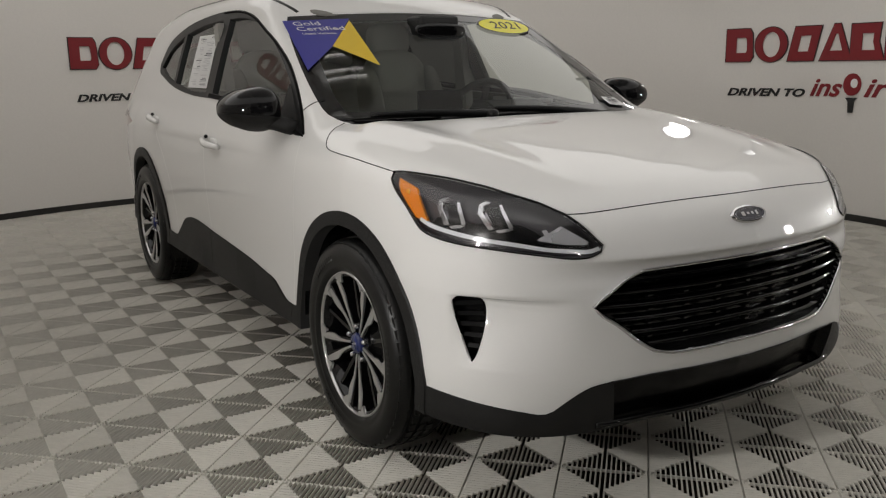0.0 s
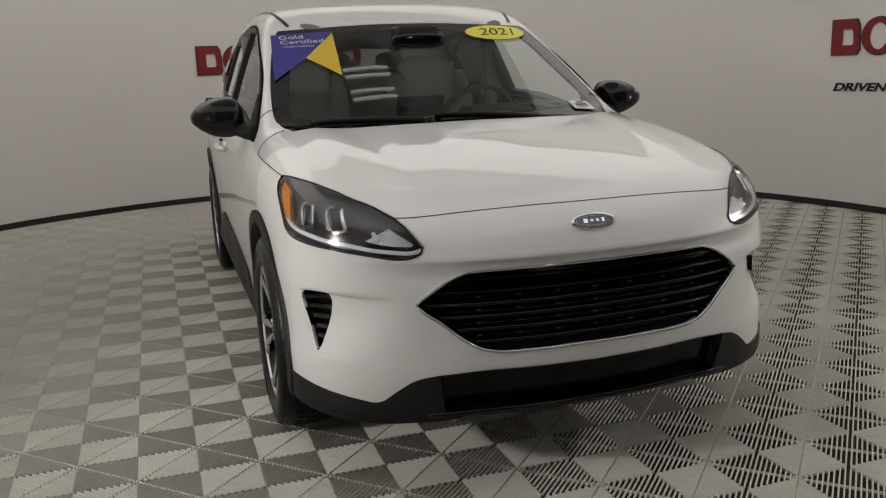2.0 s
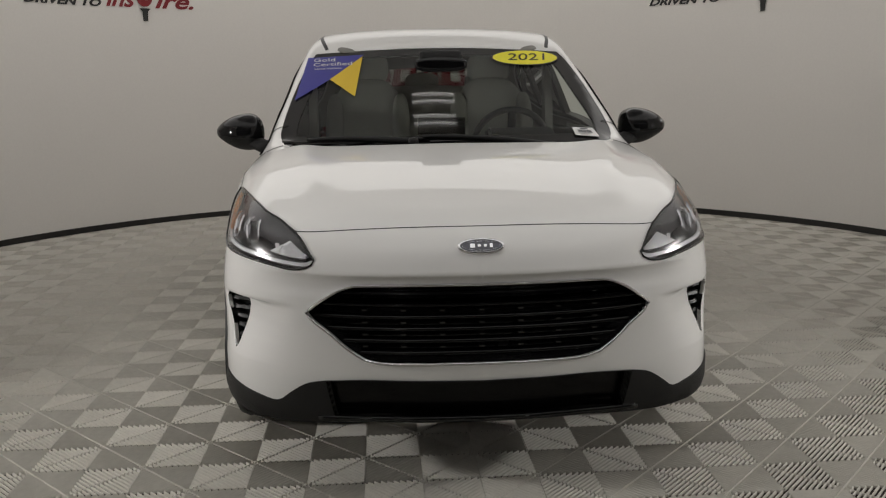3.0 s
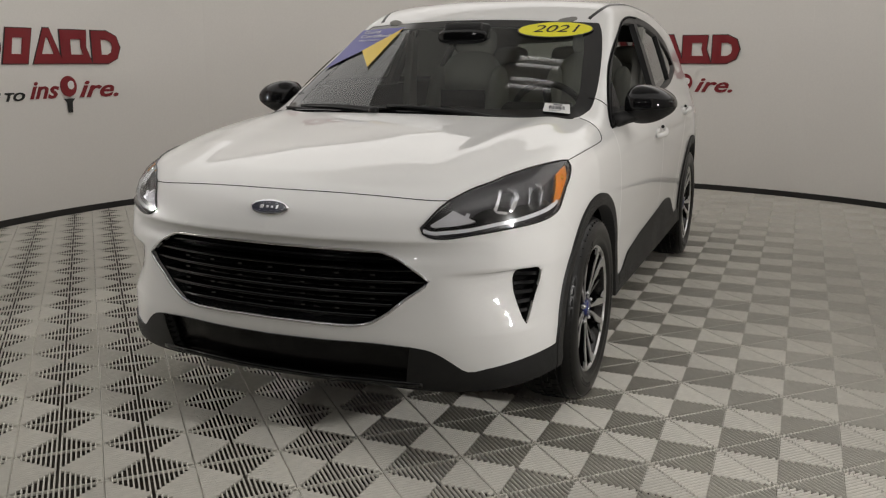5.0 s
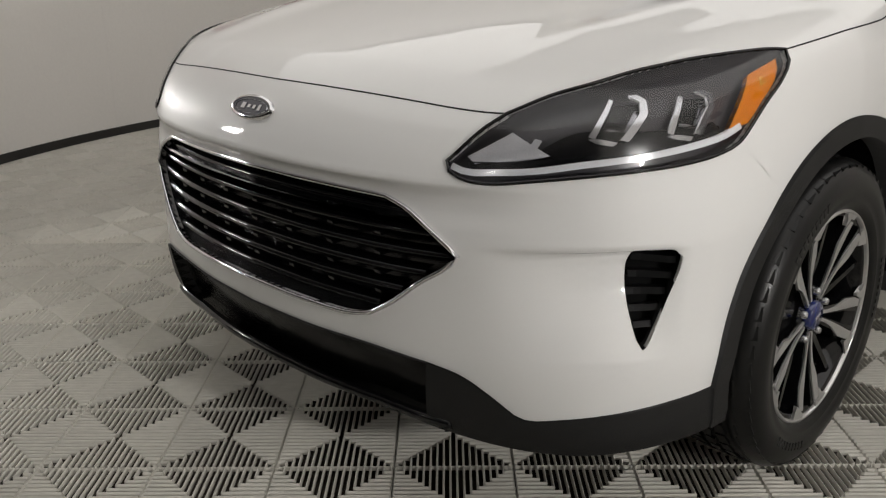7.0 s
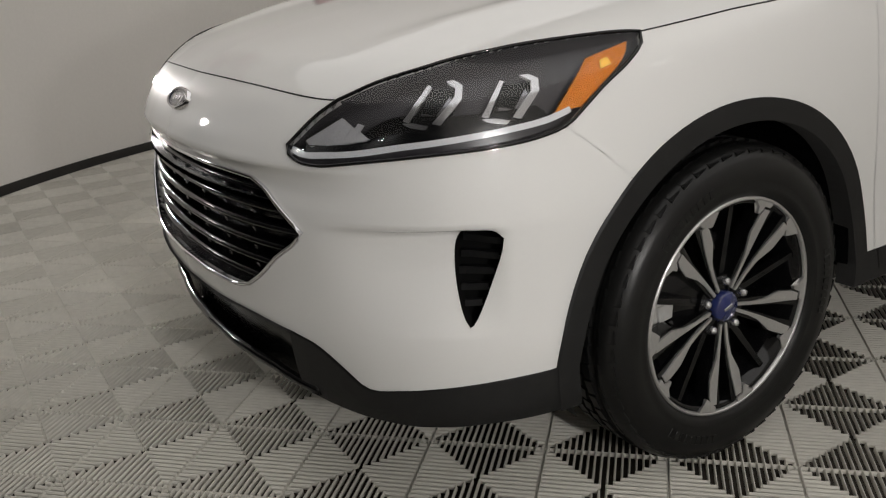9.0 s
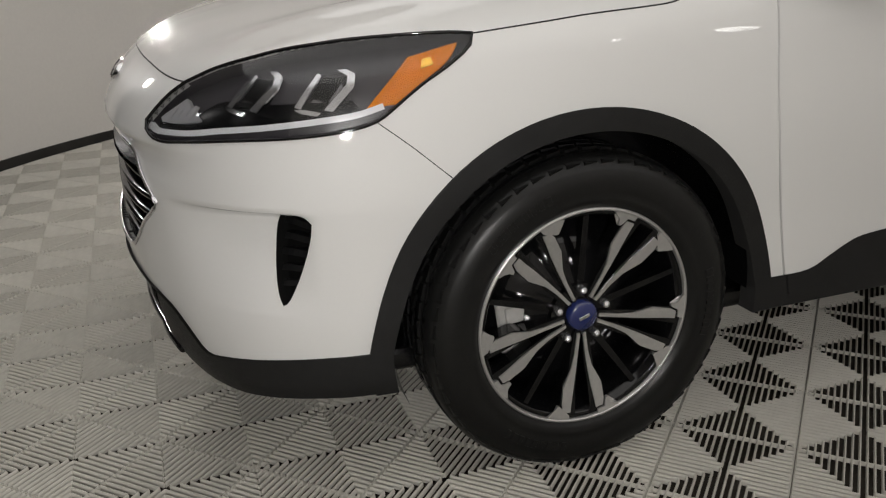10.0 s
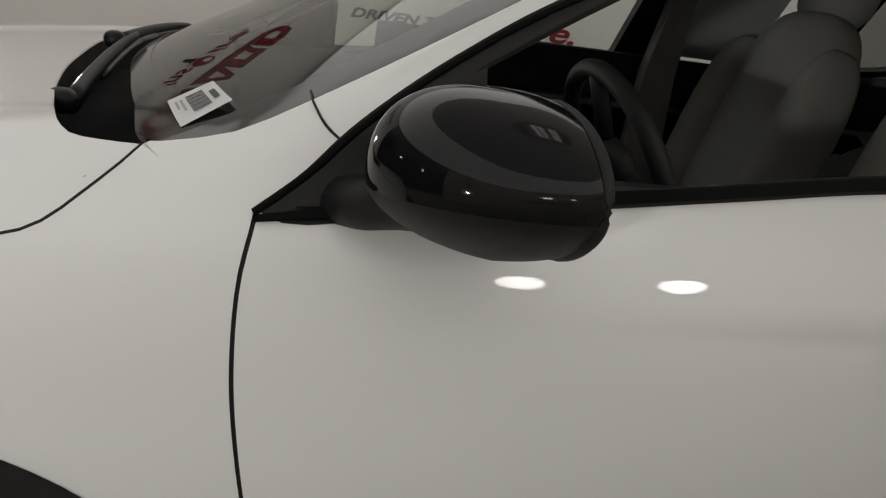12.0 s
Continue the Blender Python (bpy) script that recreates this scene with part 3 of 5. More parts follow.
def inside(poly, p):
    x, y = p[:, 0], p[:, 1]
    r = np.zeros(len(p), bool)
    a, b = poly, np.roll(poly, -1, 0)
    for (x0, y0), (x1, y1) in zip(a, b):
        if y0 == y1:
            continue
        c = ((y0 > y) != (y1 > y)) & (x < (x1 - x0) * (y - y0) / (y1 - y0) + x0)
        r ^= c
    return r


def cut_sheet(outer, loops, lay, grid, fine=None):
    """Cuts the sheet inside outer along the loops and lays it on the skin. Returns points, normals and
    for each loop, and for the rest (-1), its triangles. Where loops overlap, the first one wins."""
    allp = [outer] + list(loops)
    lo, hi = outer.min(0), outer.max(0)
    gx, gy = np.meshgrid(np.arange(lo[0], hi[0], grid), np.arange(lo[1], hi[1], grid * .87))
    gx = gx + (np.arange(gx.shape[0]) % 2)[:, None] * grid / 2
    g = np.stack([gx.ravel(), gy.ravel()], 1)
    if fine is not None:                        # twice as dense where fine says so
        hx, hy = np.meshgrid(np.arange(lo[0], hi[0], grid * .5), np.arange(lo[1], hi[1], grid * .43))
        hx = hx + (np.arange(hx.shape[0]) % 2)[:, None] * grid / 4
        h = np.stack([hx.ravel(), hy.ravel()], 1)
        g = np.concatenate([g[~fine(g)], h[fine(h)]])
    g = g[inside(outer, g)]
    rim = np.concatenate(allp)
    keep = np.ones(len(g), bool)
    for c in range(0, len(g), 2000):
        e = slice(c, c + 2000)
        keep[e] = (np.min(((g[e, None] - rim[None]) ** 2).sum(2), 1) > (grid * (.45 if fine is None else .25)) ** 2)
    g = g[keep]
    verts, edges = [], []
    for lp in allp:
        n0 = len(verts)
        verts += [Vector(p) for p in lp]
        edges += [(n0 + i, n0 + (i + 1) % len(lp)) for i in range(len(lp))]
    verts += [Vector(p) for p in g]
    cv, _, cf, *_ = delaunay_2d_cdt(verts, edges, [], 0, 1e-6)
    q = np.array([tuple(v) for v in cv])
    tri = np.array([f for f in cf if len(f) == 3])
    mid = q[tri].mean(1)
    where = np.full(len(tri), -1)
    for k in range(len(loops) - 1, -1, -1):
        where[inside(loops[k], mid)] = k
    where[~inside(outer, mid)] = -2
    p, n = lay(q)
    return q, p, n, {k: tri[where == k] for k in range(-1, len(loops))}


def sheet(name, sheet_data, keys, mat, parent, label="", offset=0.0, rim=0.012, mirror=0, pick=None, straight=False):
    """One panel of the skin as its own part. offset: proud of the skin or sunk into it; rim: its turned-in
    edge; straight: offset and edge all run one way; mirror: 0 as cut, 1 the other side of the car, 2 both sides in one piece."""
    q, p, n, tris = sheet_data
    t = np.concatenate([tris[k] for k in np.atleast_1d(keys)])
    if pick is not None:
        t = t[pick(q[t].mean(1))]
    used, inv = np.unique(t, return_inverse=True)
    t = inv.reshape(-1, 3)
    nor = n[used]
    if straight:
        nor = np.tile(nor.mean(0) / np.linalg.norm(nor.mean(0)), (len(nor), 1))
    pos = p[used] + nor * offset
    a, b, c = pos[t[:, 0]], pos[t[:, 1]], pos[t[:, 2]]
    flip = (np.cross(b - a, c - a) * nor[t].mean(1)).sum(1) < 0
    t[flip] = t[flip][:, ::-1]
    sides = [(1, t)] if mirror == 0 else [(-1, t[:, ::-1])] if mirror == 1 else [(1, t), (-1, t[:, ::-1])]
    V, N, F = [], [], []
    for sg, tt in sides:
        n0 = sum(map(len, V))
        V.append(pos * [sg, 1, 1]); N.append(nor * [sg, 1, 1]); F.append(tt + n0)
        if rim:
            e = np.concatenate([tt[:, [0, 1]], tt[:, [1, 2]], tt[:, [2, 0]]])
            key = {(int(i), int(j)) for i, j in e}
            edge = [(i, j) for i, j in key if (j, i) not in key]
            if mirror == 2:
                edge = [(i, j) for i, j in edge if abs(pos[i, 0]) > .002 or abs(pos[j, 0]) > .002]
            if edge:
                edge = np.array(edge)
                ids = np.unique(edge)
                at = {int(i): k for k, i in enumerate(ids)}
                m0 = n0 + len(pos)
                top = (pos[ids]) * [sg, 1, 1]
                low = (pos[ids] - nor[ids] * rim) * [sg, 1, 1]
                V += [top, low]; N += [nor[ids] * [sg, 1, 1]] * 2
                k = len(ids)
                F.append(np.array([(m0 + at[int(j)], m0 + at[int(i)], m0 + k + at[int(i)]) for i, j in edge]))
                F.append(np.array([(m0 + at[int(j)], m0 + k + at[int(i)], m0 + k + at[int(j)]) for i, j in edge]))
    V, N, F = np.concatenate(V), np.concatenate(N), np.concatenate(F)
    me = bpy.data.meshes.new(name)
    me.from_pydata(V.tolist(), [], F.tolist())
    me.materials.append(mat)
    me.polygons.foreach_set("use_smooth", [True] * len(me.polygons))
    me.normals_split_custom_set_from_vertices(N.tolist())
    me.update()
    return link(name, me, parent, label)


# ---- the car: panels ----
car = tagged(new("car"), "pearl white compact SUV with black trim parked on grey tiles", "car")

front_run = trace([(0, .870), (.2, .869), (.39, .863), (.563, .854), (.608, .854)])
lamp_run = trace([(.608, .854), (.681, .880), (.751, .897), (.86, .915), (.997, .929), (1.107, .936), (1.21, .9385), (1.252, .936)])
shut_run = trace([(1.252, .936), (1.40, .951), (1.487, .960), (1.60, .967), (1.655, .972), (1.688, .981), (1.712, .996), (1.736, 1.015), (1.78, 1.048)])
scuttle_run = trace([(1.78, 1.048), (1.85, 1.028), (1.93, 1.0)])
waist_run = trace([(1.93, 1.0), (S_END, 1.0)], step=.04)

side_outer = np.concatenate([trace([(0, .270), (.3, .267), (.62, .254), (.9, .266), (1.1, .27)])[:-1], trace([(1.1, .27), (1.8, .295), (3.8, .305), (S_END, .30)], step=.03)[:-1], trace([(S_END, .30), (S_END, 1.0)], step=.03)[:-1], waist_run[::-1][:-1],
                             scuttle_run[::-1][:-1], shut_run[::-1][:-1], lamp_run[::-1][:-1], front_run[::-1][:-1], trace([(0, .870), (0, .270)], step=.03)[:-1]])


def arch(y, r):
    a = np.linspace(0, 2 * math.pi, 91)[:-1]
    r = r + .018 * np.clip(1 - np.sin(a) / .4, 0, 1) ** 2      # the trim flares out towards its feet
    return np.stack([s_of_y(y + r * np.cos(a)), .352 + r * np.sin(a)], 1)


REAR_Y = 2.71
joint = [(1.060, .797), (1.12, .75), (1.20, .68)]
door_front = [(1.903, 1.01), (1.889, .942), (1.888, .845), (1.899, .75), (1.93, .585), (1.968, .405), (1.985, .32)]
door_middle = [(2.972, 1.01), (2.955, .8), (2.945, .55), (2.945, .34)]
door_back = [(3.98, 1.01), (3.86, .90), (3.72, .80), (3.62, .68), (3.57, .52), (3.56, .34)]
rear_joint = [(4.72, .60), (4.72, .80), (4.78, .90)]
lamp_low = [(1.252, .936), (1.246, .920), (1.204, .889), (1.148, .857), (1.107, .829), (1.063, .799), (1.013, .786), (.93, .777), (.803, .769), (.666, .755), (.591, .747), (.543, .752), (.512, .772), (.530, .792), (.570, .830), (.608, .854)]
headlamp_loop = np.concatenate([lamp_run[:-1], trace(lamp_low)[:-1]])
grille_half = [(-.03, .706), (.2, .706), (.39, .703), (.445, .683), (.509, .642), (.540, .617), (.520, .595), (.468, .560), (.411, .513), (.362, .482), (.312, .470), (.19, .467), (-.03, .467)]
grille_loop = np.concatenate([trace(grille_half[:3])[:-1], trace(grille_half[2:6])[:-1], trace(grille_half[5:10])[:-1], trace(grille_half[9:])])
fog_loop = trace([(.858, .627), (.880, .635), (.912, .634), (.930, .619)], [(.930, .619), (.926, .592), (.908, .537), (.887, .488), (.872, .462), (.864, .457)],
                 [(.864, .457), (.855, .473), (.844, .525), (.841, .565), (.845, .605), (.858, .627)], step=.008)
white_low = [(-.03, .412), (.2, .414), (.36, .415), (.48, .407), (.547, .392), (.614, .351), (.645, .328), (.67, .321), (.734, .331), (.831, .344), (.94, .353), (1.09, .357)]
skirt_loop = np.concatenate([trace(white_low[:4])[:-1], trace(white_low[3:])[:-1], trace([(1.09, .357), (1.09, .18)], [(1.09, .18), (-.03, .18)], [(-.03, .18), (-.03, .412)])])
intake_loop = np.concatenate([trace(white_low[:4])[:-1], trace([(.48, .407), (.455, .18)], [(.455, .18), (-.03, .18)], [(-.03, .18), (-.03, .412)])])
rocker_top = [(1.86, .367), (1.94, .369), (2.045, .374), (2.10, .401), (2.164, .431), (2.256, .443), (2.42, .465), (2.9, .50), (3.2, .520), (3.36, .50), (3.50, .42), (3.56, .387), (3.8, .385)]
rocker_loop = np.concatenate([trace(rocker_top)[:-1], trace([(3.8, .385), (3.8, .18)], [(3.8, .18), (1.86, .18)], [(1.86, .18), (1.86, .378)])])
tail_skirt_loop = trace([(4.5, .42), (S_END + .02, .45)], [(S_END + .02, .45), (S_END + .02, .18)], [(S_END + .02, .18), (4.5, .18)], [(4.5, .18), (4.5, .42)])
tail_lamp_loop = trace([(4.55, .93), (4.9, .985)], [(4.9, .985), (5.3, .975)], [(5.3, .975), (5.3, .86)], [(5.3, .86), (4.95, .86)], [(4.95, .86), (4.55, .93)])

LOOPS = dict(hole_f=arch(0, .396), hole_r=arch(REAR_Y, .394), flare_f=arch(0, .440), flare_r=arch(REAR_Y, .446),
             s_joint=band(joint, .002), s_df=band(door_front, .0050), s_dm=band(door_middle, .0045), s_db=band(door_back, .0045), s_rj=band(rear_joint, .003),
             lamp=headlamp_loop, grille=grille_loop, fog=fog_loop, intake=intake_loop, skirt=skirt_loop, rocker=rocker_loop, tskirt=tail_skirt_loop, tlamp=tail_lamp_loop)
K = {k: i for i, k in enumerate(LOOPS)}
side = cut_sheet(side_outer, list(LOOPS.values()), on_side, .021, lambda q: (q[:, 0] < 1.06) & (q[:, 1] > .40) & (q[:, 1] < .79))


def at_z(path):
    a = np.array(sorted([(z, s) for s, z in path]))
    return lambda z: np.interp(z, a[:, 0], a[:, 1])


j_s, f_s, m_s, b_s = at_z([(1.19, .2)] + joint), at_z(door_front), at_z(door_middle), at_z(door_back)
picks = dict(bumper=lambda q: q[:, 0] < j_s(q[:, 1]),
             fender=lambda q: (q[:, 0] >= j_s(q[:, 1])) & (q[:, 0] < f_s(q[:, 1])),
             door_f=lambda q: (q[:, 0] >= f_s(q[:, 1])) & (q[:, 0] < m_s(q[:, 1])),
             door_r=lambda q: (q[:, 0] >= m_s(q[:, 1])) & (q[:, 0] < b_s(q[:, 1])),
             quarter=lambda q: (q[:, 0] >= b_s(q[:, 1])))
bumper = sheet("front_bumper", side, -1, PAINT, car, "pearl white front bumper", mirror=2, pick=picks["bumper"])
SIDES = (0, 1)
doors = {}
for m in SIDES:
    sheet("front_fender", side, -1, PAINT, car, mirror=m, pick=picks["fender"])
    doors[m] = sheet("front_door", side, -1, PAINT, car, mirror=m, pick=picks["door_f"])
    doors[m, 1] = sheet("rear_door", side, -1, PAINT, car, mirror=m, pick=picks["door_r"])
    sheet("rear_quarter_panel", side, -1, PAINT, car, mirror=m, pick=picks["quarter"])
    for k, nm in (("flare_f", "front_wheel_arch_trim"), ("flare_r", "rear_wheel_arch_trim")):
        sheet(nm, side, K[k], CLADDING, car, "dark grained plastic arch trim", offset=.010, rim=.05, mirror=m)
    sheet("rocker_trim", side, K["rocker"], CLADDING, car, "dark grained plastic sill trim", offset=.008, rim=.03, mirror=m)
    for k in ("s_joint", "s_df", "s_dm", "s_db", "s_rj"):
        sheet("panel_seam", side, K[k], GAP, car, offset=-.006, rim=0, mirror=m)
    sheet("inner_door_trim", side, -1, TRIM_BLACK, doors[m], "black moulded inner door panel", offset=-.075, rim=.05, mirror=m, pick=picks["door_f"])
    sheet("inner_door_trim", side, -1, TRIM_BLACK, doors[m, 1], "black moulded inner door panel", offset=-.075, rim=.05, mirror=m, pick=picks["door_r"])
    sheet("tail_lamp", side, K["tlamp"], material("tail_red", (.25, .01, .01), .15, coat=1), car, "red tail lamp", mirror=m)
for m in SIDES:
    sheet("lower_skirt", side, K["skirt"], CLADDING, car, "dark plastic bumper skirt", offset=.006, rim=.03, mirror=m)
sheet("lower_intake", side, K["intake"], INTAKE_BLACK, car, "gloss black lower intake panel", offset=-.030, rim=-.036, mirror=2)
sheet("rear_skirt", side, K["tskirt"], CLADDING, car, offset=.006, mirror=2)
sheet("grille_backing", side, K["grille"], LAMP_BLACK, car, offset=-.075, rim=-.075, mirror=2)


def skin_at(s, z, off=0.0, mirror=0):
    p, n = on_side(np.stack(np.broadcast_arrays(np.asarray(s, float), np.asarray(z, float)), 1).reshape(-1, 2))
    p = p + n * np.asarray(off).reshape(-1, 1) if np.ndim(off) else p + n * off
    return p * [-1, 1, 1] if mirror else p


def both_sides(p):
    """A path from the centre out, carried on to the other side of the car."""
    return np.concatenate([(p * [-1, 1, 1])[::-1], p[1:]])


# bonnet, on its own outline
hood_edge = [on_side(r)[0] for r in (front_run, lamp_run, shut_run)]
hood_back = trace([(.705, .297), (.694, .258), (.679, .226), (.645, .207), (.59, .194), (.50, .178), (.395, .163), (.2, .148), (0, .146)])
hood_loop = np.concatenate([np.concatenate(hood_edge)[:, :2], hood_back[1:-1], trace([(0, .146), (0, float(hood_edge[0][0, 1]))])])
keepers = np.concatenate([[True], np.linalg.norm(np.diff(hood_loop, axis=0), axis=1) > .002])
hood_sheet = cut_sheet(hood_loop[keepers], [], on_top, .03)
sheet("bonnet", hood_sheet, -1, PAINT, car, "pearl white bonnet", mirror=2, rim=.005)
for pts in (hood_edge[0], hood_edge[2]):
    for m in SIDES:
        q = pts * [-1 if m else 1, 1, 1]
        bm = bmesh.new()
        tube(bm, [tuple(v) for v in q], .0017, 6)
        part("bonnet_seam", bm, GAP, car)
# cowl under the windscreen
cowl_loop = np.concatenate([hood_back[::-1], trace([(.705, .297), (.70, .40), (.62, .40), (.4, .33), (.2, .30), (0, .29)], [(0, .29), (0, .146)])[1:-1]])
cowl_sheet = cut_sheet(cowl_loop, [], on_top, .03)
sheet("cowl_panel", cowl_sheet, -1, COWL_BLACK, car, "black plastic cowl under the windscreen", offset=-.08, rim=-.076, mirror=2)

# cabin
front_glass = [(.66, 1.044), (.80, 1.058), (.95, 1.076), (1.2, 1.109), (1.53, 1.128)], [(1.53, 1.128), (1.60, 1.464)], [(1.60, 1.464), (1.4, 1.460), (1.15, 1.418), (.97, 1.350), (.80, 1.262), (.66, 1.176)], [(.66, 1.176), (.66, 1.044)]
rear_glass = [(1.64, 1.130), (1.9, 1.132), (2.24, 1.166)], [(2.24, 1.166), (2.30, 1.42)], [(2.30, 1.42), (2.0, 1.453), (1.70, 1.466)], [(1.70, 1.466), (1.64, 1.130)]
quarter_glass = [(2.28, 1.173), (2.5, 1.203), (2.67, 1.25)], [(2.67, 1.25), (2.58, 1.335), (2.35, 1.41)], [(2.35, 1.41), (2.28, 1.173)]
frame_outer = [(.427, .989), (.470, 1.043), (.508, 1.087), (.568, 1.142), (.631, 1.191), (.73, 1.256), (.90, 1.335), (1.09, 1.402), (1.283, 1.465), (1.472, 1.496), (1.724, 1.505), (2.09, 1.490), (2.39, 1.456), (2.67, 1.375), (2.745, 1.27)], [(2.745, 1.27), (2.70, 1.225), (2.55, 1.192), (2.235, 1.142), (1.85, 1.112), (1.5, 1.103), (1.2, 1.086), (1.0, 1.062), (.80, 1.037), (.6, 1.012), (.427, .989)]
screen_clear = trace([(-.02, 1.088), (.45, 1.078), (.655, 1.085)], [(.655, 1.085), (.655, 1.13), (.62, 1.24), (.572, 1.37), (.545, 1.415)], [(.545, 1.415), (.3, 1.432), (-.02, 1.438)], [(-.02, 1.438), (-.02, 1.088)])
screen_whole = trace([(-.02, 1.066), (.3, 1.058), (.48, 1.047), (.60, 1.030), (.69, 1.05)], [(.69, 1.05), (.722, 1.075), (.724, 1.11), (.694, 1.247), (.632, 1.408), (.602, 1.450)], [(.602, 1.450), (.44, 1.458), (.15, 1.469), (-.02, 1.470)], [(-.02, 1.470), (-.02, 1.066)])
rear_z = np.array([(-.02, 1.12), (.5, 1.13), (.58, 1.2), (.52, 1.42), (-.02, 1.44)])
rear_win = cabin_uv(np.stack([rear_z[:, 0], 3.62 - .75 * (rear_z[:, 1] - 1) - .12 * rear_z[:, 0] ** 2, rear_z[:, 1]], 1))
ditch_y = np.linspace(1.0, 2.9, 12)
ditch = np.stack([.592 - .03 * ((ditch_y - 1.5) / 1.4) ** 2, ditch_y, roof_z(.592, ditch_y)], 1)
CABIN = dict(clear=screen_uv(screen_clear), screen=screen_uv(screen_whole), fg=side_uv(trace(*front_glass)), rg=side_uv(trace(*rear_glass)), qg=side_uv(trace(*quarter_glass)),
             frame=side_uv(trace(*frame_outer)), rear=rear_win, ditch=band(cabin_uv(ditch), .016))
C = {k: i for i, k in enumerate(CABIN)}
waist = np.concatenate([on_side(scuttle_run)[0], on_side(waist_run)[0][1:]])
sill_z = lambda x: float(np.interp(x, [0, .3, .48, .60, .69, .74], [1.071, 1.063, 1.052, 1.037, 1.047, 1.02]))
sill = np.array([(x, screen_y(x, sill_z(x)), sill_z(x)) for x in np.linspace(0, .74, 26)])
cabin_outer = np.concatenate([cabin_uv(sill), cabin_uv(waist)])
cabin_outer[0, 0] = cabin_outer[-1, 0] = 0
cabin_outer = np.concatenate([cabin_outer, trace([tuple(cabin_outer[-1]), tuple(cabin_outer[0])], step=.03)[1:-1]])
cabin = cut_sheet(cabin_outer, list(CABIN.values()), on_cabin, .026)
shell = sheet("roof_shell", cabin, -1, PAINT, car, "pearl white roof and pillars", mirror=2)
sheet("roof_lining", cabin, [-1, C["ditch"]], HEADLINER, car, "light grey headliner and pillar trim", offset=-.04, rim=0, mirror=2)
for m in SIDES:
    sheet("roof_ditch_trim", cabin, C["ditch"], SATIN_BLACK, car, offset=.001, mirror=m)
windscreen = sheet("windscreen", cabin, C["clear"], SCREEN_GLASS, car, "clear laminated windscreen", rim=0, offset=-.004, mirror=2)
sheet("windscreen_border", cabin, C["screen"], GLOSS_BLACK, car, "black border of the windscreen", rim=.01, offset=-.003, mirror=2)
panes = [windscreen, sheet("rear_window", cabin, C["rear"], PRIVACY_GLASS, car, rim=0, mirror=2)]
for m in SIDES:
    sheet("window_frame", cabin, C["frame"], SATIN_BLACK, doors[m], "satin black window surround", offset=.002, rim=.03, mirror=m)
    if m:                                       # the driver's window is wound down
        panes.append(sheet("front_window", cabin, C["fg"], SIDE_GLASS, doors[m], "clear side glass", offset=-.012, rim=0, mirror=m))
    panes.append(sheet("rear_window", cabin, C["rg"], PRIVACY_GLASS if m == 0 else SIDE_GLASS, doors[m, 1], offset=-.012, rim=0, mirror=m))
    panes.append(sheet("quarter_window", cabin, C["qg"], PRIVACY_GLASS, car, offset=-.008, rim=0, mirror=m))
for ob in panes:
    ob.visible_shadow = False


def flank(name, runs, mat, parent, off, m, label="", rim=.01, grid=.02):
    """A moulding laid on the cabin's flank; its outline is given as (y, z)."""
    return sheet(name, cut_sheet(side_uv(trace(*runs)), [], on_cabin, grid), -1, mat, parent, label, offset=off, rim=rim, mirror=m)


for m in SIDES:
    flank("mirror_sail", ([(.482, 1.014), (.64, 1.026)], [(.64, 1.026), (.668, 1.045), (.668, 1.178)], [(.668, 1.178), (.630, 1.152), (.556, 1.083), (.482, 1.014)]), CLADDING, doors[m], .007, m, "matt black triangle behind the mirror")
    flank("belt_moulding", ([(.45, .998), (.60, 1.015), (.80, 1.041), (1.0, 1.066), (1.2, 1.090), (1.56, 1.109)], [(1.56, 1.109), (1.56, 1.126)], [(1.56, 1.126), (1.2, 1.106), (.95, 1.074), (.80, 1.056), (.66, 1.041), (.45, 1.003)], [(.45, 1.003), (.45, .998)]), COWL_BLACK, doors[m], .009, m, "black rubber belt moulding", grid=.01)
    upper_edge = np.array([(.445, 1.006), (.478, 1.044), (.516, 1.086), (.576, 1.139), (.639, 1.187), (.735, 1.248), (.90, 1.326), (1.09, 1.395), (1.283, 1.457), (1.472, 1.489), (1.724, 1.498)])
    bm = bmesh.new()
    q = on_cabin(side_uv(curve(upper_edge, 60)))
    tube(bm, [tuple(v) for v in (q[0] + q[1] * .003) * [-1 if m else 1, 1, 1]], .0045, 6)
    part("window_seal", bm, COWL_BLACK, doors[m], "thin rubber seal round the window", True)

# underside and wheel housings
bm = bmesh.new()
box(bm, (-.74, -.60, .25), (.74, 3.4, .30), .02)
part("underbody", bm, LAMP_BLACK, car, "dark underbody tray")
bm = bmesh.new()
box(bm, (-.58, -.66, .30), (.58, -.45, .74), .02)
box(bm, (-.55, -.45, .24), (.55, .45, .90), .02)
part("engine_bay_shield", bm, LAMP_BLACK, car)
for y in (0, REAR_Y):
    for m in SIDES:
        bm = bmesh.new()
        sg = -1 if m else 1
        lathe(bm, [(.50 * sg, .05), (.50 * sg, .40), (.85 * sg, .40)], 48)
        bmesh.ops.delete(bm, geom=[v for v in bm.verts if v.co.z < (-.04 if v.co.y > 0 else -.17)], context="VERTS")
        bmesh.ops.translate(bm, vec=(0, y, .352), verts=bm.verts)
        if y == 0:
            for v in bm.verts:
                if abs(v.co.x) > .7:
                    v.co.x = sg * (.845 - .40 * max(0, -v.co.y) ** 2)
        part("wheel_arch_liner", bm, LAMP_BLACK, car)

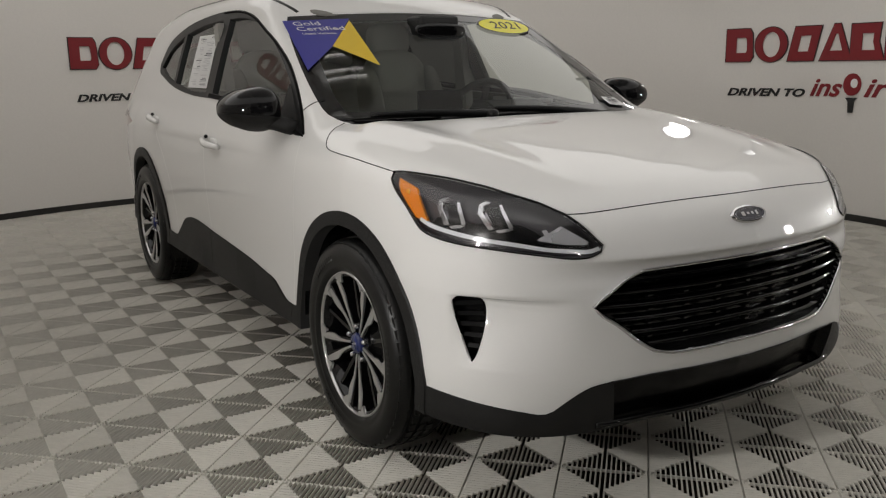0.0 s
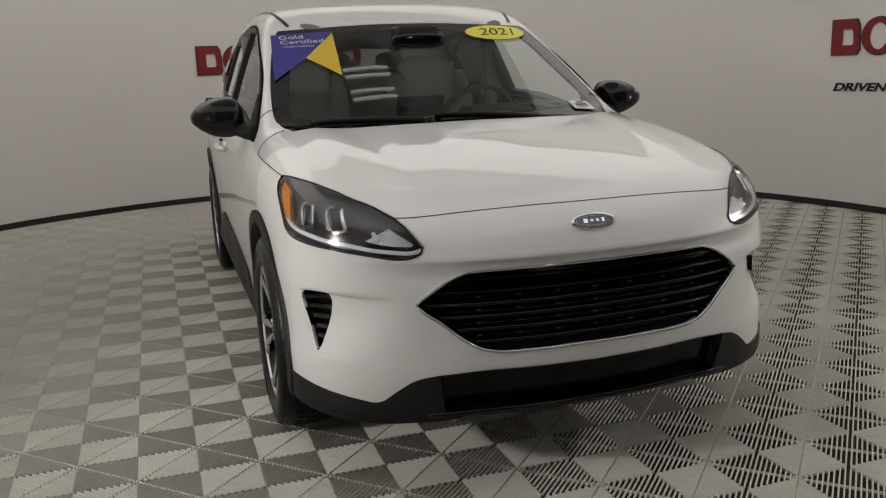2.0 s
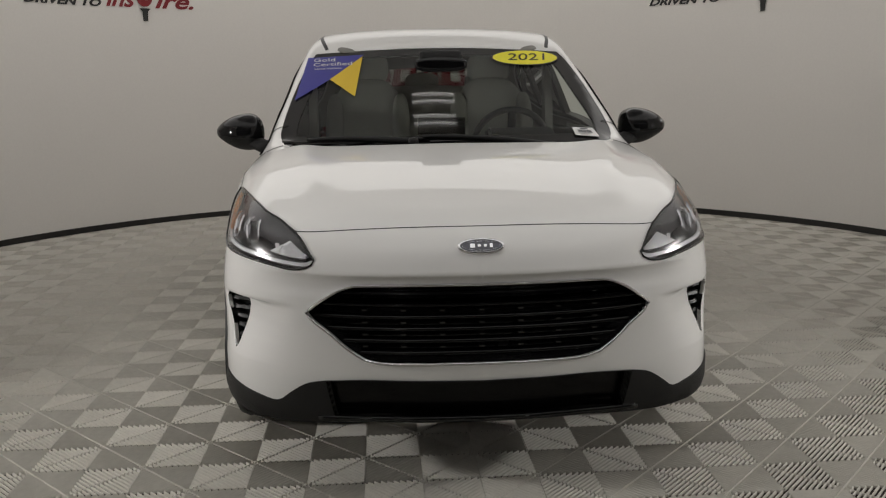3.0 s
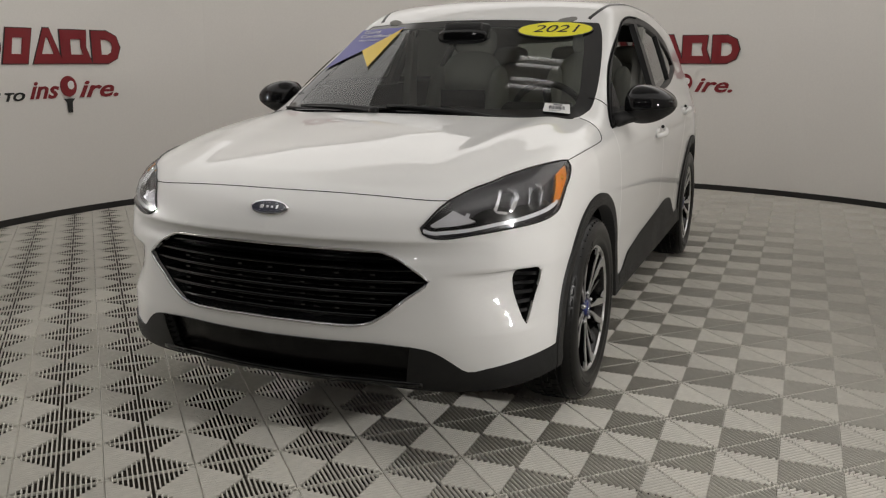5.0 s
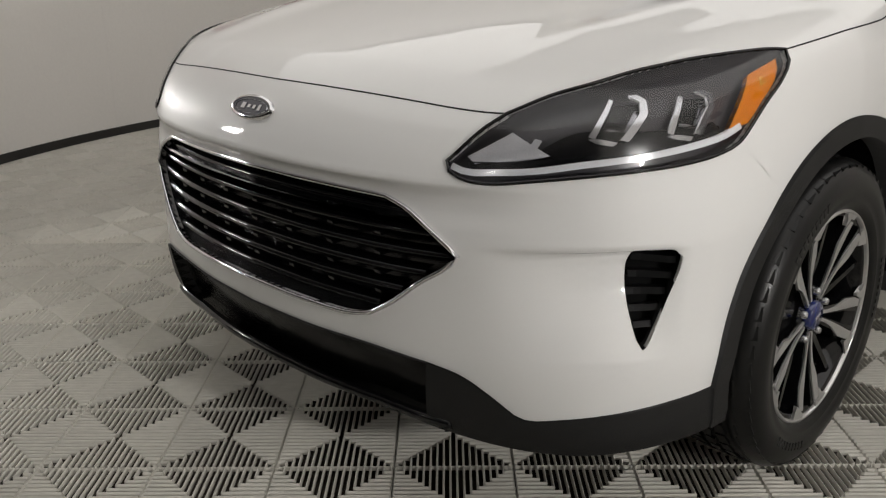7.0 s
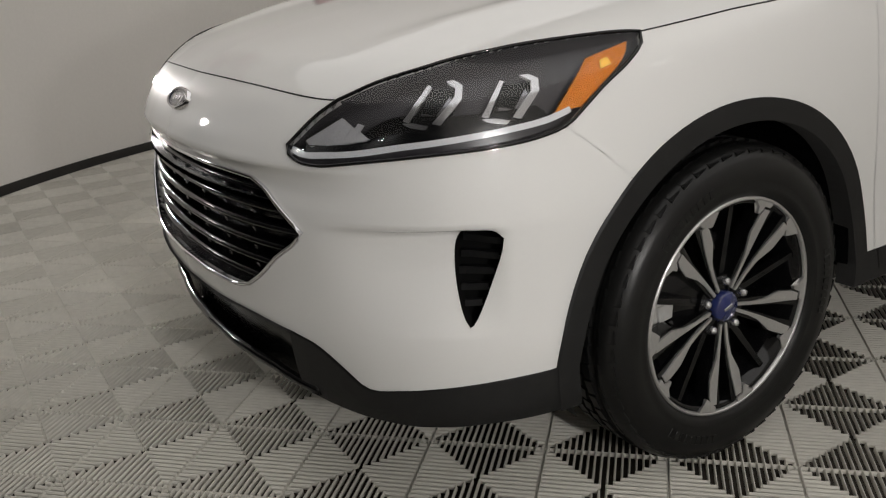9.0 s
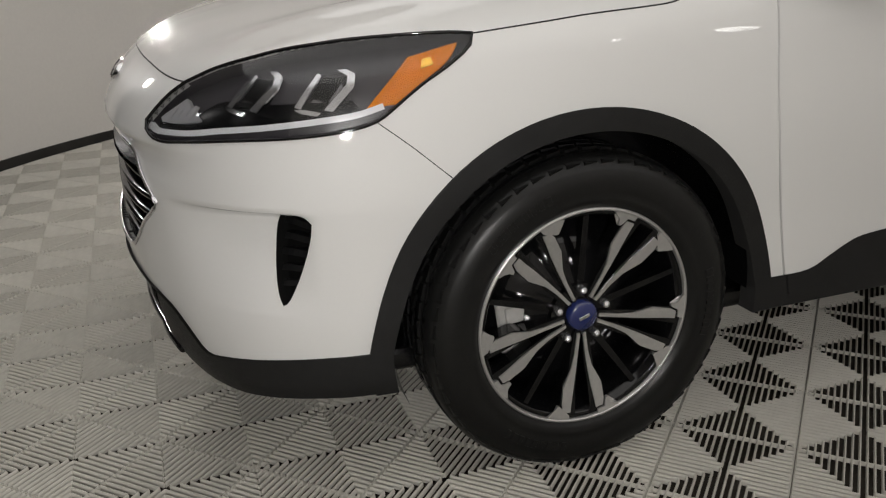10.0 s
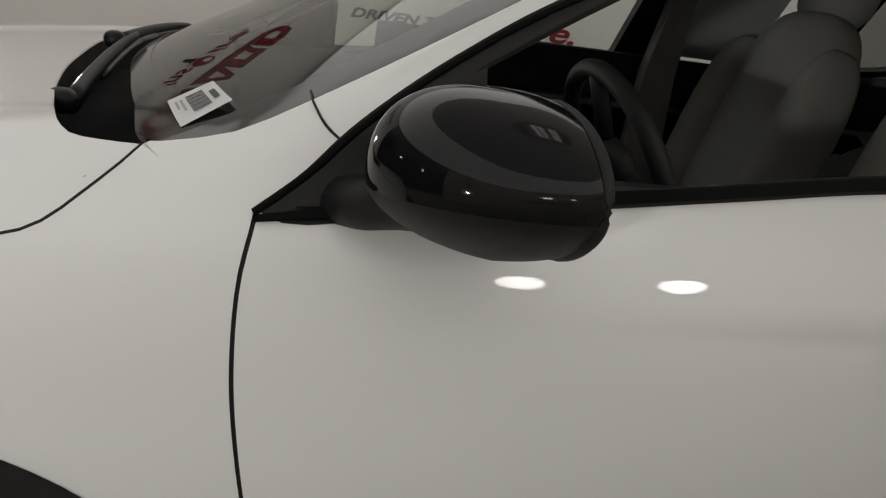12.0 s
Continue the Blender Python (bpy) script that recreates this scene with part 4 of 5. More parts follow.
# grille: bright surround and gloss black slats
half = np.concatenate([trace(grille_half[:3])[:-1], trace(grille_half[2:6])[:-1], trace(grille_half[5:10])[:-1], trace(grille_half[9:])])
half = half[half[:, 0] > 0]
rimp = skin_at(half[:, 0], half[:, 1], .002)
bm = bmesh.new()
tube(bm, [tuple(v) for v in np.concatenate([rimp, (rimp * [-1, 1, 1])[::-1]])], .0048, 8, closed=True)
grille = part("grille_surround", bm, CHROME, car, "thin chrome grille surround", smooth=True)
gz = np.array(grille_half)
low_s, low_z = gz[5:][::-1, 0], gz[5:][::-1, 1]
top_s, top_z = gz[:6, 0], gz[:6, 1]
for z in np.linspace(.496, .684, 6):
    e = min(np.interp(z, low_z[np.argsort(low_z)], low_s[np.argsort(low_z)]) if z < .617 else 9, np.interp(z, top_z[::-1], top_s[::-1]) if z > .617 else 9) - .012
    s = np.linspace(0, e, 30)
    bm = bmesh.new()
    rows = []
    for dz, off in ((-.007, -.05), (-.010, -.026), (-.004, -.012), (.004, -.010), (.009, -.022), (.008, -.05)):
        rows.append([bm.verts.new(v) for v in both_sides(skin_at(s, np.full(30, z) + dz * .9, off))])
    for a, b in zip(rows, rows[1:]):
        for i in range(len(a) - 1):
            bm.faces.new((a[i], a[i + 1], b[i + 1], b[i]))
    part("grille_slat", bm, GRILLE_BLACK, grille, "gloss black curved slat", smooth=True)
for z in np.linspace(.515, .665, 5):
    for k, s0 in enumerate(np.arange(-.36, .37, .12)):
        p = skin_at([abs(s0)], [z], -.030)[0] * [1 if s0 >= 0 else -1, 1, 1]
        bm = bmesh.new()
        box(bm, (p[0] - .009, p[1] - .006, z - .005), (p[0] + .009, p[1] + .03, z + .005), .003)
        part("grille_stud", bm, GLOSS_BLACK, grille)

# badge: plain dark oval with a bright rim
bp, bn = on_side(np.array([(0.0, .817)]))
badge = new("front_badge")
badge.parent = car
up = Vector((0, 0, 1))
nb = Vector((0, bn[0][1], bn[0][2])).normalized()
BADGE = Matrix.Translation(Vector(bp[0])) @ Matrix((Vector((1, 0, 0)), nb.cross(Vector((1, 0, 0))), nb)).transposed().to_4x4()
badge.matrix_basis = BADGE


def oval(rx, ry, z0, z1, inner=None, n=48, dome=0.0):
    bm = bmesh.new()
    o0 = [bm.verts.new((rx * math.cos(2*math.pi*i/n), ry * math.sin(2*math.pi*i/n), z0)) for i in range(n)]
    o1 = [bm.verts.new((rx * .97 * math.cos(2*math.pi*i/n), ry * .95 * math.sin(2*math.pi*i/n), z1)) for i in range(n)]
    for i in range(n):
        bm.faces.new((o0[i], o0[(i + 1) % n], o1[(i + 1) % n], o1[i]))
    if inner:
        i1 = [bm.verts.new((inner[0] * math.cos(2*math.pi*i/n), inner[1] * math.sin(2*math.pi*i/n), z1)) for i in range(n)]
        for i in range(n):
            bm.faces.new((o1[i], o1[(i + 1) % n], i1[(i + 1) % n], i1[i]))
    else:
        bm.faces.new(o1)
    return bm


part("badge_rim", oval(.071, .0275, -.006, .006, (.064, .0215)), CHROME, badge, "chrome oval rim", True)
part("badge_field", oval(.066, .023, -.006, .0045), BADGE_BLUE, badge, "dark blue enamel field")
part("badge_line", oval(.057, .0165, .004, .0056, (.0555, .0153)), CHROME, badge)
for x, w, h in ((-.026, .014, .014), (-.006, .010, .008), (.012, .009, .009), (.030, .009, .014)):
    bm = bmesh.new()
    box(bm, (x - w/2, -h/2, .004), (x + w/2, h/2, .0062), .0008)
    part("badge_bar", bm, CHROME, badge, "plain bright bar")

# head lamps
def poly(*pts):
    """A closed outline with sharp corners."""
    return trace(*[(a, b) for a, b in zip(pts, pts[1:] + pts[:1])], step=.008)


for m in SIDES:
    unit = new("headlamp")
    unit.parent = car
    unit["label"] = "dark headlamp with amber corner and bright lower strip"
    sheet("lamp_housing", side, K["lamp"], LAMP_GREY, unit, "dark grey lamp housing", offset=-.03, rim=-.03, mirror=m)
    ob = sheet("lamp_lens", side, K["lamp"], LENS_GLASS, unit, "clear lens", offset=.001, rim=0, mirror=m)
    ob.visible_shadow = False
    rp = np.concatenate([lamp_run, trace(lamp_low)[1:-1]])
    bm = bmesh.new()
    tube(bm, [tuple(v) for v in skin_at(rp[:, 0], rp[:, 1], .0015, m)], .0032, 8, closed=True)
    part("lamp_seal", bm, GLOSS_BLACK, unit, "black rubber seal", True)

    def patch(name, loop, off, mat, label="", grid=.02, rim=.01):
        sh = cut_sheet(loop, [], on_side, grid)
        return sheet(name, sh, -1, mat, unit, label, offset=off, rim=rim, mirror=m)

    patch("amber_reflector", trace([(1.127, .905), (1.222, .926)], [(1.222, .926), (1.203, .900), (1.137, .853), (1.098, .826)], [(1.098, .826), (1.045, .822)], [(1.045, .822), (1.127, .905)]), -.006, AMBER, "amber side reflector")
    # the bulb's glint, put in as a brighter patch of colour
    patch("amber_bulb", trace([(1.148, .884), (1.172, .890)], [(1.172, .890), (1.168, .902)], [(1.168, .902), (1.152, .899)], [(1.152, .899), (1.148, .884)]), -.002, AMBER_GLINT, "bright patch for the bulb's glint in the amber", .01, .004)
    low = np.array([(.522, .772), (.548, .764), (.60, .766), (.666, .771), (.753, .783), (.853, .793), (.953, .803), (1.03, .812), (1.075, .824)])
    patch("light_strip", band(low, .0105), -.004, LAMP_WHITE, "bright daytime light strip", .012)
    low2 = low + np.array([0, .012])
    patch("dark_strip", band(low2[1:-1], .012), -.012, LAMP_BLACK, "", .012)
    patch("inner_reflector", trace([(.545, .790), (.62, .832)], [(.62, .832), (.69, .797)], [(.69, .797), (.62, .786), (.56, .779)], [(.56, .779), (.545, .790)]), -.012, LAMP_TEXTURED, "faceted bright inner reflector")
    for k in range(4):
        a = .572 + k * .024
        patch("facet", poly((a, .790 + k * .002), (a + .016, .792 + k * .002), (a + .030, .812 + k * .003), (a + .018, .814 + k * .003)), -.010, LAMP_TEXTURED, "chrome facet", .01, .004)
    patch("lamp_shelf", trace([(.66, .80), (.73, .835), (.86, .835), (1.02, .838)], [(1.02, .838), (1.03, .822), (.86, .806), (.70, .792)], [(.70, .792), (.66, .80)]), -.016, LAMP_BLACK, "black shelf under the projectors")
    for s0 in (.762, .915):
        # projector: dark square eye framed by bright brackets
        patch("projector", trace([(s0 + .005, .826), (s0 + .085, .826)], [(s0 + .085, .826), (s0 + .115, .882)], [(s0 + .115, .882), (s0 + .045, .885)], [(s0 + .045, .885), (s0 + .005, .826)]), -.022, LAMP_BLACK, "dark projector lens", .02, 0)
        patch("bracket", poly((s0 + .050, .823), (s0 + .066, .819), (s0 + .110, .862), (s0 + .114, .884), (s0 + .098, .893), (s0 + .080, .892), (s0 + .099, .881), (s0 + .096, .866)), -.012, LAMP_SILVER, "bright bracket", .01, .006)
        patch("bracket", poly((s0 + .044, .886), (s0 + .036, .888), (s0 + .012, .858), (s0 - .008, .829), (s0 + .004, .825), (s0 + .020, .853)), -.014, LAMP_SILVER, "bright bracket", .01, .006)
        patch("bracket", poly((s0 - .008, .824), (s0 + .006, .817), (s0 + .036, .812), (s0 + .044, .818), (s0 + .014, .824)), -.010, LAMP_SILVER, "bright bracket", .01, .006)
        patch("facet", poly((s0 + .058, .838), (s0 + .066, .836), (s0 + .090, .862), (s0 + .086, .870)), -.018, DARK_CHROME, "smoked chrome facet", .01, .004)
        patch("facet", poly((s0 + .024, .838), (s0 + .050, .834), (s0 + .052, .838), (s0 + .028, .843)), -.018, DARK_CHROME, "smoked chrome facet", .01, .004)

# corner intakes
for m in SIDES:
    pocket = sheet("corner_intake", side, K["fog"], COWL_BLACK, car, "black louvred corner intake", offset=-.035, rim=-.036, mirror=m, straight=True)
    for z in np.linspace(.50, .61, 5):
        lo = np.interp(z, [.457, .473, .525, .558, .63], [.862, .855, .844, .841, .853])
        hi = np.interp(z, [.457, .488, .537, .592, .63], [.862, .887, .908, .926, .930])
        bm = bmesh.new()
        s = np.linspace(lo + .006, hi - .006, 6)
        rows = [[bm.verts.new(v) for v in skin_at(s, np.full(6, z + dz), off, m)] for dz, off in ((-.006, -.03), (-.007, -.012), (.004, -.015), (.006, -.03))]
        for a, b in zip(rows, rows[1:]):
            for i in range(5):
                bm.faces.new((a[i], a[i + 1], b[i + 1], b[i]))
        part("louvre", bm, SATIN_BLACK, pocket)
# lower lip
s = np.linspace(0, .52, 26)
bm = bmesh.new()
tube(bm, [tuple(v) for v in both_sides(skin_at(s, .278 + .0 * s, .004))], .011, 10)
part("lower_lip", bm, GLOSS_BLACK, car, "gloss black lower lip", smooth=True)

# seam between fender and windscreen pillar
for m in SIDES:
    q = curve([(.700, .476, 1.125), (.722, .480, 1.119), (.744, .485, 1.111), (.771, .508, 1.087)], 24)
    q = on_cabin(cabin_uv(q))[0] * [-1 if m else 1, 1, 1]
    bm = bmesh.new()
    tube(bm, [tuple(v) for v in q], .0016, 6)
    part("pillar_seam", bm, GAP, car)


# ---- wheels ----
def build_wheel():
    """A wheel round the origin, its outer face towards +x."""
    w = new("wheel")
    w.parent = car
    bm = bmesh.new()
    prof = [(-.09, .236), (-.108, .262), (-.113, .29), (-.108, .318), (-.094, .338), (-.075, .347)]
    for g in (-.05, -.017, .017, .05):
        prof += [(g - .006, .3462), (g - .004, .343), (g + .004, .343), (g + .006, .3462)]
    prof += [(.075, .347), (.094, .338), (.104, .322), (.107, .318), (.111, .30), (.1125, .29), (.110, .275), (.1075, .262), (.1085, .258), (.100, .247), (.09, .236)]
    lathe(bm, prof, 120)
    tyre = part("tyre", bm, RUBBER, w, "black rubber tyre", True)
    shoulder = bmesh.new()
    box(shoulder, (-.017, -.0142, -.004), (.017, .0142, .0036))
    shoulder = finish("tread_block", shoulder, RUBBER, False)
    middle = bmesh.new()
    box(middle, (-.0105, -.0158, -.006), (.0105, .0158, 0))
    middle = finish("tread_block", middle, RUBBER, False)
    for k in range(56):
        a = 2 * math.pi * k / 56
        for sx in (1, -1):
            ob = link("tread_block", shoulder, tyre)
            ob.matrix_basis = Matrix.Rotation(a + (0.02 if sx > 0 else 0), 4, "X") @ Matrix.Translation((sx * .083, 0, .3382)) @ Matrix.Rotation(radians(7 * sx), 4, "Z") @ Matrix.Rotation(radians(24 * sx), 4, "Y")
        for i, x in enumerate((-.0335, 0, .0335)):
            ob = link("tread_block", middle, tyre)
            ob.matrix_basis = Matrix.Rotation(a + .03 * i, 4, "X") @ Matrix.Translation((x, 0, .3512)) @ Matrix.Rotation(radians((9, -12, 9)[i]), 4, "Z")
    # raised rings and plain raised bars where the sidewall carries writing
    for a0 in (20, 140, 255):
        for k in range(9):
            a = radians(a0 + k * 3.6)
            bm = bmesh.new()
            box(bm, (.1075, -.0055, .279), (.1132, .0055, .297), .001, Matrix.Rotation(a, 4, "X"))
            link("sidewall_bar", finish("sidewall_bar", bm, RUBBER, False), tyre)
    bm = bmesh.new()
    lathe(bm, [(.060, .05), (.045, .10), (.02, .19), (-.02, .205), (-.09, .212), (-.10, .236), (-.09, .241)], 72)
    lathe(bm, [(-.02, .205), (.02, .207), (.085, .2225), (.0905, .2297), (.085, .235)], 96)
    part("rim_barrel", bm, GLOSS_BLACK, w, "black rim barrel", True)
    bm = bmesh.new()
    lathe(bm, [(.090, .2320), (.0965, .2335), (.0982, .2350), (.0975, .2392), (.09, .2425), (.082, .240)], 120)
    part("rim_ring", bm, SILVER, w, "machined bright rim edge", True)

    def dish(r):
        return .070 + .022 * (r / .23) ** 2

    def slab(name, outline, lift, depth, mat, rot, label="", parent=w):
        bm = bmesh.new()
        top = [bm.verts.new((dish(math.hypot(y, z)) + lift, y, z)) for y, z in outline]
        low = [bm.verts.new((dish(math.hypot(y, z)) + lift - depth, y * 1.0, z * 1.0)) for y, z in outline]
        n = len(outline)
        bm.faces.new(top)
        bm.faces.new(low[::-1])
        for i in range(n):
            bm.faces.new((top[i], low[i], low[(i + 1) % n], top[(i + 1) % n]))
        bmesh.ops.triangulate(bm, faces=bm.faces)
        bmesh.ops.transform(bm, matrix=Matrix.Rotation(rot, 4, "X"), verts=bm.verts)
        return part(name, bm, mat, parent, label)

    for k in range(5):
        rot = 2 * math.pi * k / 5
        for sg in (1, -1):
            arm = [(.0030, .041), (.0100, .041), (.0160, .085), (.0240, .118), (.0450, .158), (.0500, .196), (.0475, .2125), (.0310, .2160), (.0280, .198), (.0215, .167), (.0140, .125), (.0082, .085)]
            arm = [(sg * y, -z) for y, z in arm]
            slab("spoke_face", arm, .004, .008, SILVER, rot, "machined bright spoke face")
            back = [(.003, .03), (.016, .04), (.024, .085), (.031, .130), (.0445, .148), (.055, .203), (.055, .2185), (.019, .2275), (.015, .165), (.0095, .125), (.005, .085)]
            slab("spoke", [(sg * y, -z) for y, z in back], .000, .035, GLOSS_BLACK, rot, "gloss black spoke")
            flag = [(.0345, .2325), (.0350, .2205), (.0510, .2170), (.0545, .1990), (.0600, .1960), (.0680, .2090), (.0860, .2145), (.0780, .2200)]
            slab("rim_tab", [(sg * y, -z) for y, z in flag], .004, .008, SILVER, rot)
        web = [(-.008, .05), (.008, .05), (.006, .222), (-.006, .222)]
        slab("spoke_rib", [(y, -z) for y, z in web], -.012, .02, GLOSS_BLACK, rot + math.pi / 5, "thin black rib")
        bm = bmesh.new()
        lathe(bm, [(.060, .0), (.083, .0), (.083, .006), (.078, .0088), (.060, .0088)], 12)
        bmesh.ops.transform(bm, matrix=Matrix.Rotation(rot, 4, "X") @ Matrix.Translation((0, 0, .057)), verts=bm.verts)
        part("lug_nut", bm, STEEL, w, "bright wheel nut", True)
    bm = bmesh.new()
    lathe(bm, [(.04, .07), (.066, .068), (.066, .0)], 48)
    part("hub", bm, GLOSS_BLACK, w)
    bm = bmesh.new()
    lathe(bm, [(.06, .034), (.079, .033), (.084, .029), (.086, .0)], 48)
    cap = part("hub_cap", bm, BLUE, w, "deep blue centre cap", True)
    bm = bmesh.new()
    box(bm, (.084, -.013, -.004), (.0868, .013, .004), .002, Matrix.Rotation(radians(20), 4, "X"))
    part("cap_mark", bm, STEEL, cap, "plain bright mark")
    bm = bmesh.new()
    lathe(bm, [(.005, .08), (.012, .08), (.012, .155), (-.012, .155), (-.012, .08)], 72)
    disc = part("brake_disc", bm, IRON, w, "grey iron brake disc", True)
    bm = bmesh.new()
    lathe(bm, [(.012, .04), (.03, .05), (.03, .082), (.010, .084)], 48)
    part("disc_hat", bm, RUST, disc, "rust-brown disc hat", True)
    return w


def build_caliper(rot):
    bm = bmesh.new()
    box(bm, (-.03, -.062, .095), (.034, .062, .172), .012, Matrix.Rotation(rot, 4, "X"))
    box(bm, (.03, -.045, .11), (.040, -.008, .155), .004, Matrix.Rotation(rot, 4, "X"))
    box(bm, (.03, .008, .11), (.040, .045, .155), .004, Matrix.Rotation(rot, 4, "X"))
    return bm


wheel = build_wheel()
wheel.matrix_basis = pose(.757, 0, .352)
spots = [pose(.757, REAR_Y, .352), pose(-.757, 0, .352, 0, 0, 180), pose(-.757, REAR_Y, .352, 0, 0, 180)]
for s in spots:
    copy_thing(wheel, s)
for x, y in ((.757, 0), (-.757, 0), (.757, REAR_Y), (-.757, REAR_Y)):
    bm = build_caliper(radians(97))
    if x < 0:
        bmesh.ops.scale(bm, vec=(-1, 1, 1), verts=bm.verts)
    bmesh.ops.translate(bm, vec=(x, y, .352), verts=bm.verts)
    part("brake_caliper", bm, CALIPER, car, "bare alloy brake caliper")


# ---- mirrors, handles, wipers ----
def door_mirror(m):
    sg = -1 if m else 1
    unit = new("door_mirror")
    unit.parent = doors[m]
    unit["label"] = "gloss black door mirror with matt lower band"

    def form(p):
        x, y, z = p
        out = max(0, x)
        y = min(y, .55 + .02 * y)
        z = z * (1.08 - .26 * (x + 1) - .12 * out * out if z > 0 else (1 - .34 * out ** 1.6) * (.76 - .12 * x) * (1 - .3 * max(0, -y)))
        z += .05 * x
        return Vector((x, y * (1 - .12 * out) + .10 * x, z))
    c, h = (.930, .640, 1.088), (.106, .122, .100)
    for name, mat, keep in (("mirror_shell", MIRROR_CAP, lambda p: p.z > -.28), ("mirror_base_band", CLADDING, lambda p: p.z <= -.28)):
        bm = bmesh.new()
        blob(bm, (0, 0, 0), (1, 1, 1), 2.45, (72, 44))
        bmesh.ops.delete(bm, geom=[f for f in bm.faces if not keep(f.calc_center_median())], context="FACES")
        for v in bm.verts:
            q = form(v.co)
            v.co = Vector((sg * (c[0] + h[0] * q.x), c[1] + h[1] * q.y, c[2] + h[2] * q.z))
        part(name, bm, mat, unit, "gloss black cap" if mat is MIRROR_CAP else "matt dark plastic", True)
    loop = []
    for k in range(48):
        a = 2 * math.pi * k / 48
        e = 2 / 2.7
        q = form(Vector((math.copysign(abs(math.cos(a)) ** e, math.cos(a)) * .865, .545, math.copysign(abs(math.sin(a)) ** e, math.sin(a)) * .865)))
        loop.append((sg * (c[0] + h[0] * q.x), c[1] + h[1] * q.y, c[2] + h[2] * q.z))
    bm = bmesh.new()
    tube(bm, loop, .0065, 10, closed=True)
    part("mirror_rim", bm, CLADDING, unit, "matt dark plastic", True)
    bm = bmesh.new()
    bm.faces.new([bm.verts.new((p[0], p[1] + .006, p[2])) for p in loop])
    bmesh.ops.scale(bm, vec=(.93, 1, .93), space=Matrix.Translation((-sg * c[0], 0, -c[2])), verts=bm.verts)
    part("mirror_glass", bm, MIRROR, unit, "mirror glass")
    bm = bmesh.new()
    pts = [(sg * .785, .525, 1.022), (sg * .815, .548, 1.030), (sg * .845, .575, 1.041), (sg * .885, .61, 1.052), (sg * .92, .63, 1.055)]
    tube(bm, pts, [.030, .030, .029, .030, .028], 16, flat=1.5)
    part("mirror_foot", bm, CLADDING, unit, "matt black mirror foot", True)


def door_handle(m, y, z, parent):
    sg = -1 if m else 1
    s = float(s_of_y(y))
    h = new("door_handle")
    h.parent = parent
    ss = np.linspace(s - .105, s + .105, 15)
    lift = .012 + .024 * np.sin(np.linspace(0, math.pi, 15)) ** .6
    pts = skin_at(ss, z + (ss - s) * .12, lift, m)
    bm = bmesh.new()
    tube(bm, [tuple(p) for p in pts], [.010 + .006 * math.sin(math.pi * i / 14) for i in range(15)], 12)
    part("grip", bm, PAINT, h, "white pull handle", True)
    c = skin_at([s], [z], .0, m)[0]
    bm = bmesh.new()
    blob(bm, tuple(c), (.012, .055, .024), 2.4)
    part("cup", bm, PAINT, h, "", True)
    bm = bmesh.new()
    k = skin_at([s + .07], [z + .022], .012, m)[0]
    blob(bm, tuple(k), (.009, .009, .009), 2)
    part("lock", bm, GLOSS_BLACK, h, "", True)


for m in SIDES:
    door_mirror(m)
    door_handle(m, 1.34, .917, doors[m])
    door_handle(m, 2.44, .968, doors[m, 1])


def wiper(x0, x1, y0, y1, lift):
    w = new("wiper")
    w.parent = car
    n = 14
    xs, ys = np.linspace(x0, x1, n), np.linspace(y0, y1, n)
    zs = 1.076 + (ys - .3 * xs ** 2 - .248) / 1.81
    bm = bmesh.new()
    tube(bm, [(x, y - .008, z + .012 + lift) for x, y, z in zip(xs, ys, zs)], list(np.linspace(.017, .008, n)), 8, flat=.7)
    part("wiper_arm", bm, SATIN_BLACK, w, "black wiper arm", True)
    bm = bmesh.new()
    tube(bm, [(x, y, z + .006) for x, y, z in zip(xs[4:], ys[4:], zs[4:])] + [(x1 + (x1 - x0) * .25, y1 + (y1 - y0) * .25 + .01, zs[-1] + .006)], .006, 6)
    part("wiper_blade", bm, RUBBER, w, "black wiper blade", True)
    bm = bmesh.new()
    blob(bm, (x0, y0 - .02, zs[0] + .014 + lift), (.022, .022, .018), 2.4)
    part("wiper_pivot", bm, SATIN_BLACK, w, "", True)


wiper(.42, -.12, .195, .232, .004)
wiper(-.16, -.60, .20, .315, .004)

# ---- interior ----
def pad(name, centre, size, mat, parent, label="", tilt=0.0, power=3.2, shape=None):
    bm = bmesh.new()
    blob(bm, (0, 0, 0), size, power, (32, 18), shape)
    bmesh.ops.transform(bm, matrix=Matrix.Translation(centre) @ Matrix.Rotation(radians(tilt), 4, "X"), verts=bm.verts)
    return part(name, bm, mat, parent, label, True)


def seat(x, y):
    s = new("seat")
    s.parent = car
    s["label"] = "grey cloth front seat with dark bolsters"
    narrow = lambda p: Vector((p.x * (1 - .13 * max(0, p.z)), p.y, p.z))
    pad("seat_cushion", (x, y, .66), (.25, .27, .085), SEAT, s, "", 6)
    b = pad("backrest", (x, y + .33, 1.0), (.225, .075, .34), SEAT, s, "grey cloth backrest", -17, 3.4, narrow)
    for sg in (1, -1):
        pad("bolster", (x + sg * .195, y + .285, .96), (.055, .095, .29), SEAT, b, "grey side bolster", -17, 2.8)
    hd = pad("headrest", (x, y + .46, 1.385), (.13, .055, .095), SEAT, s, "grey padded headrest", -10, 3.0)
    for sg in (1, -1):
        bm = bmesh.new()
        tube(bm, [(x + sg * .05, y + .425, 1.26), (x + sg * .05, y + .45, 1.36)], .006, 8)
        part("headrest_post", bm, CHROME, hd, "", True)


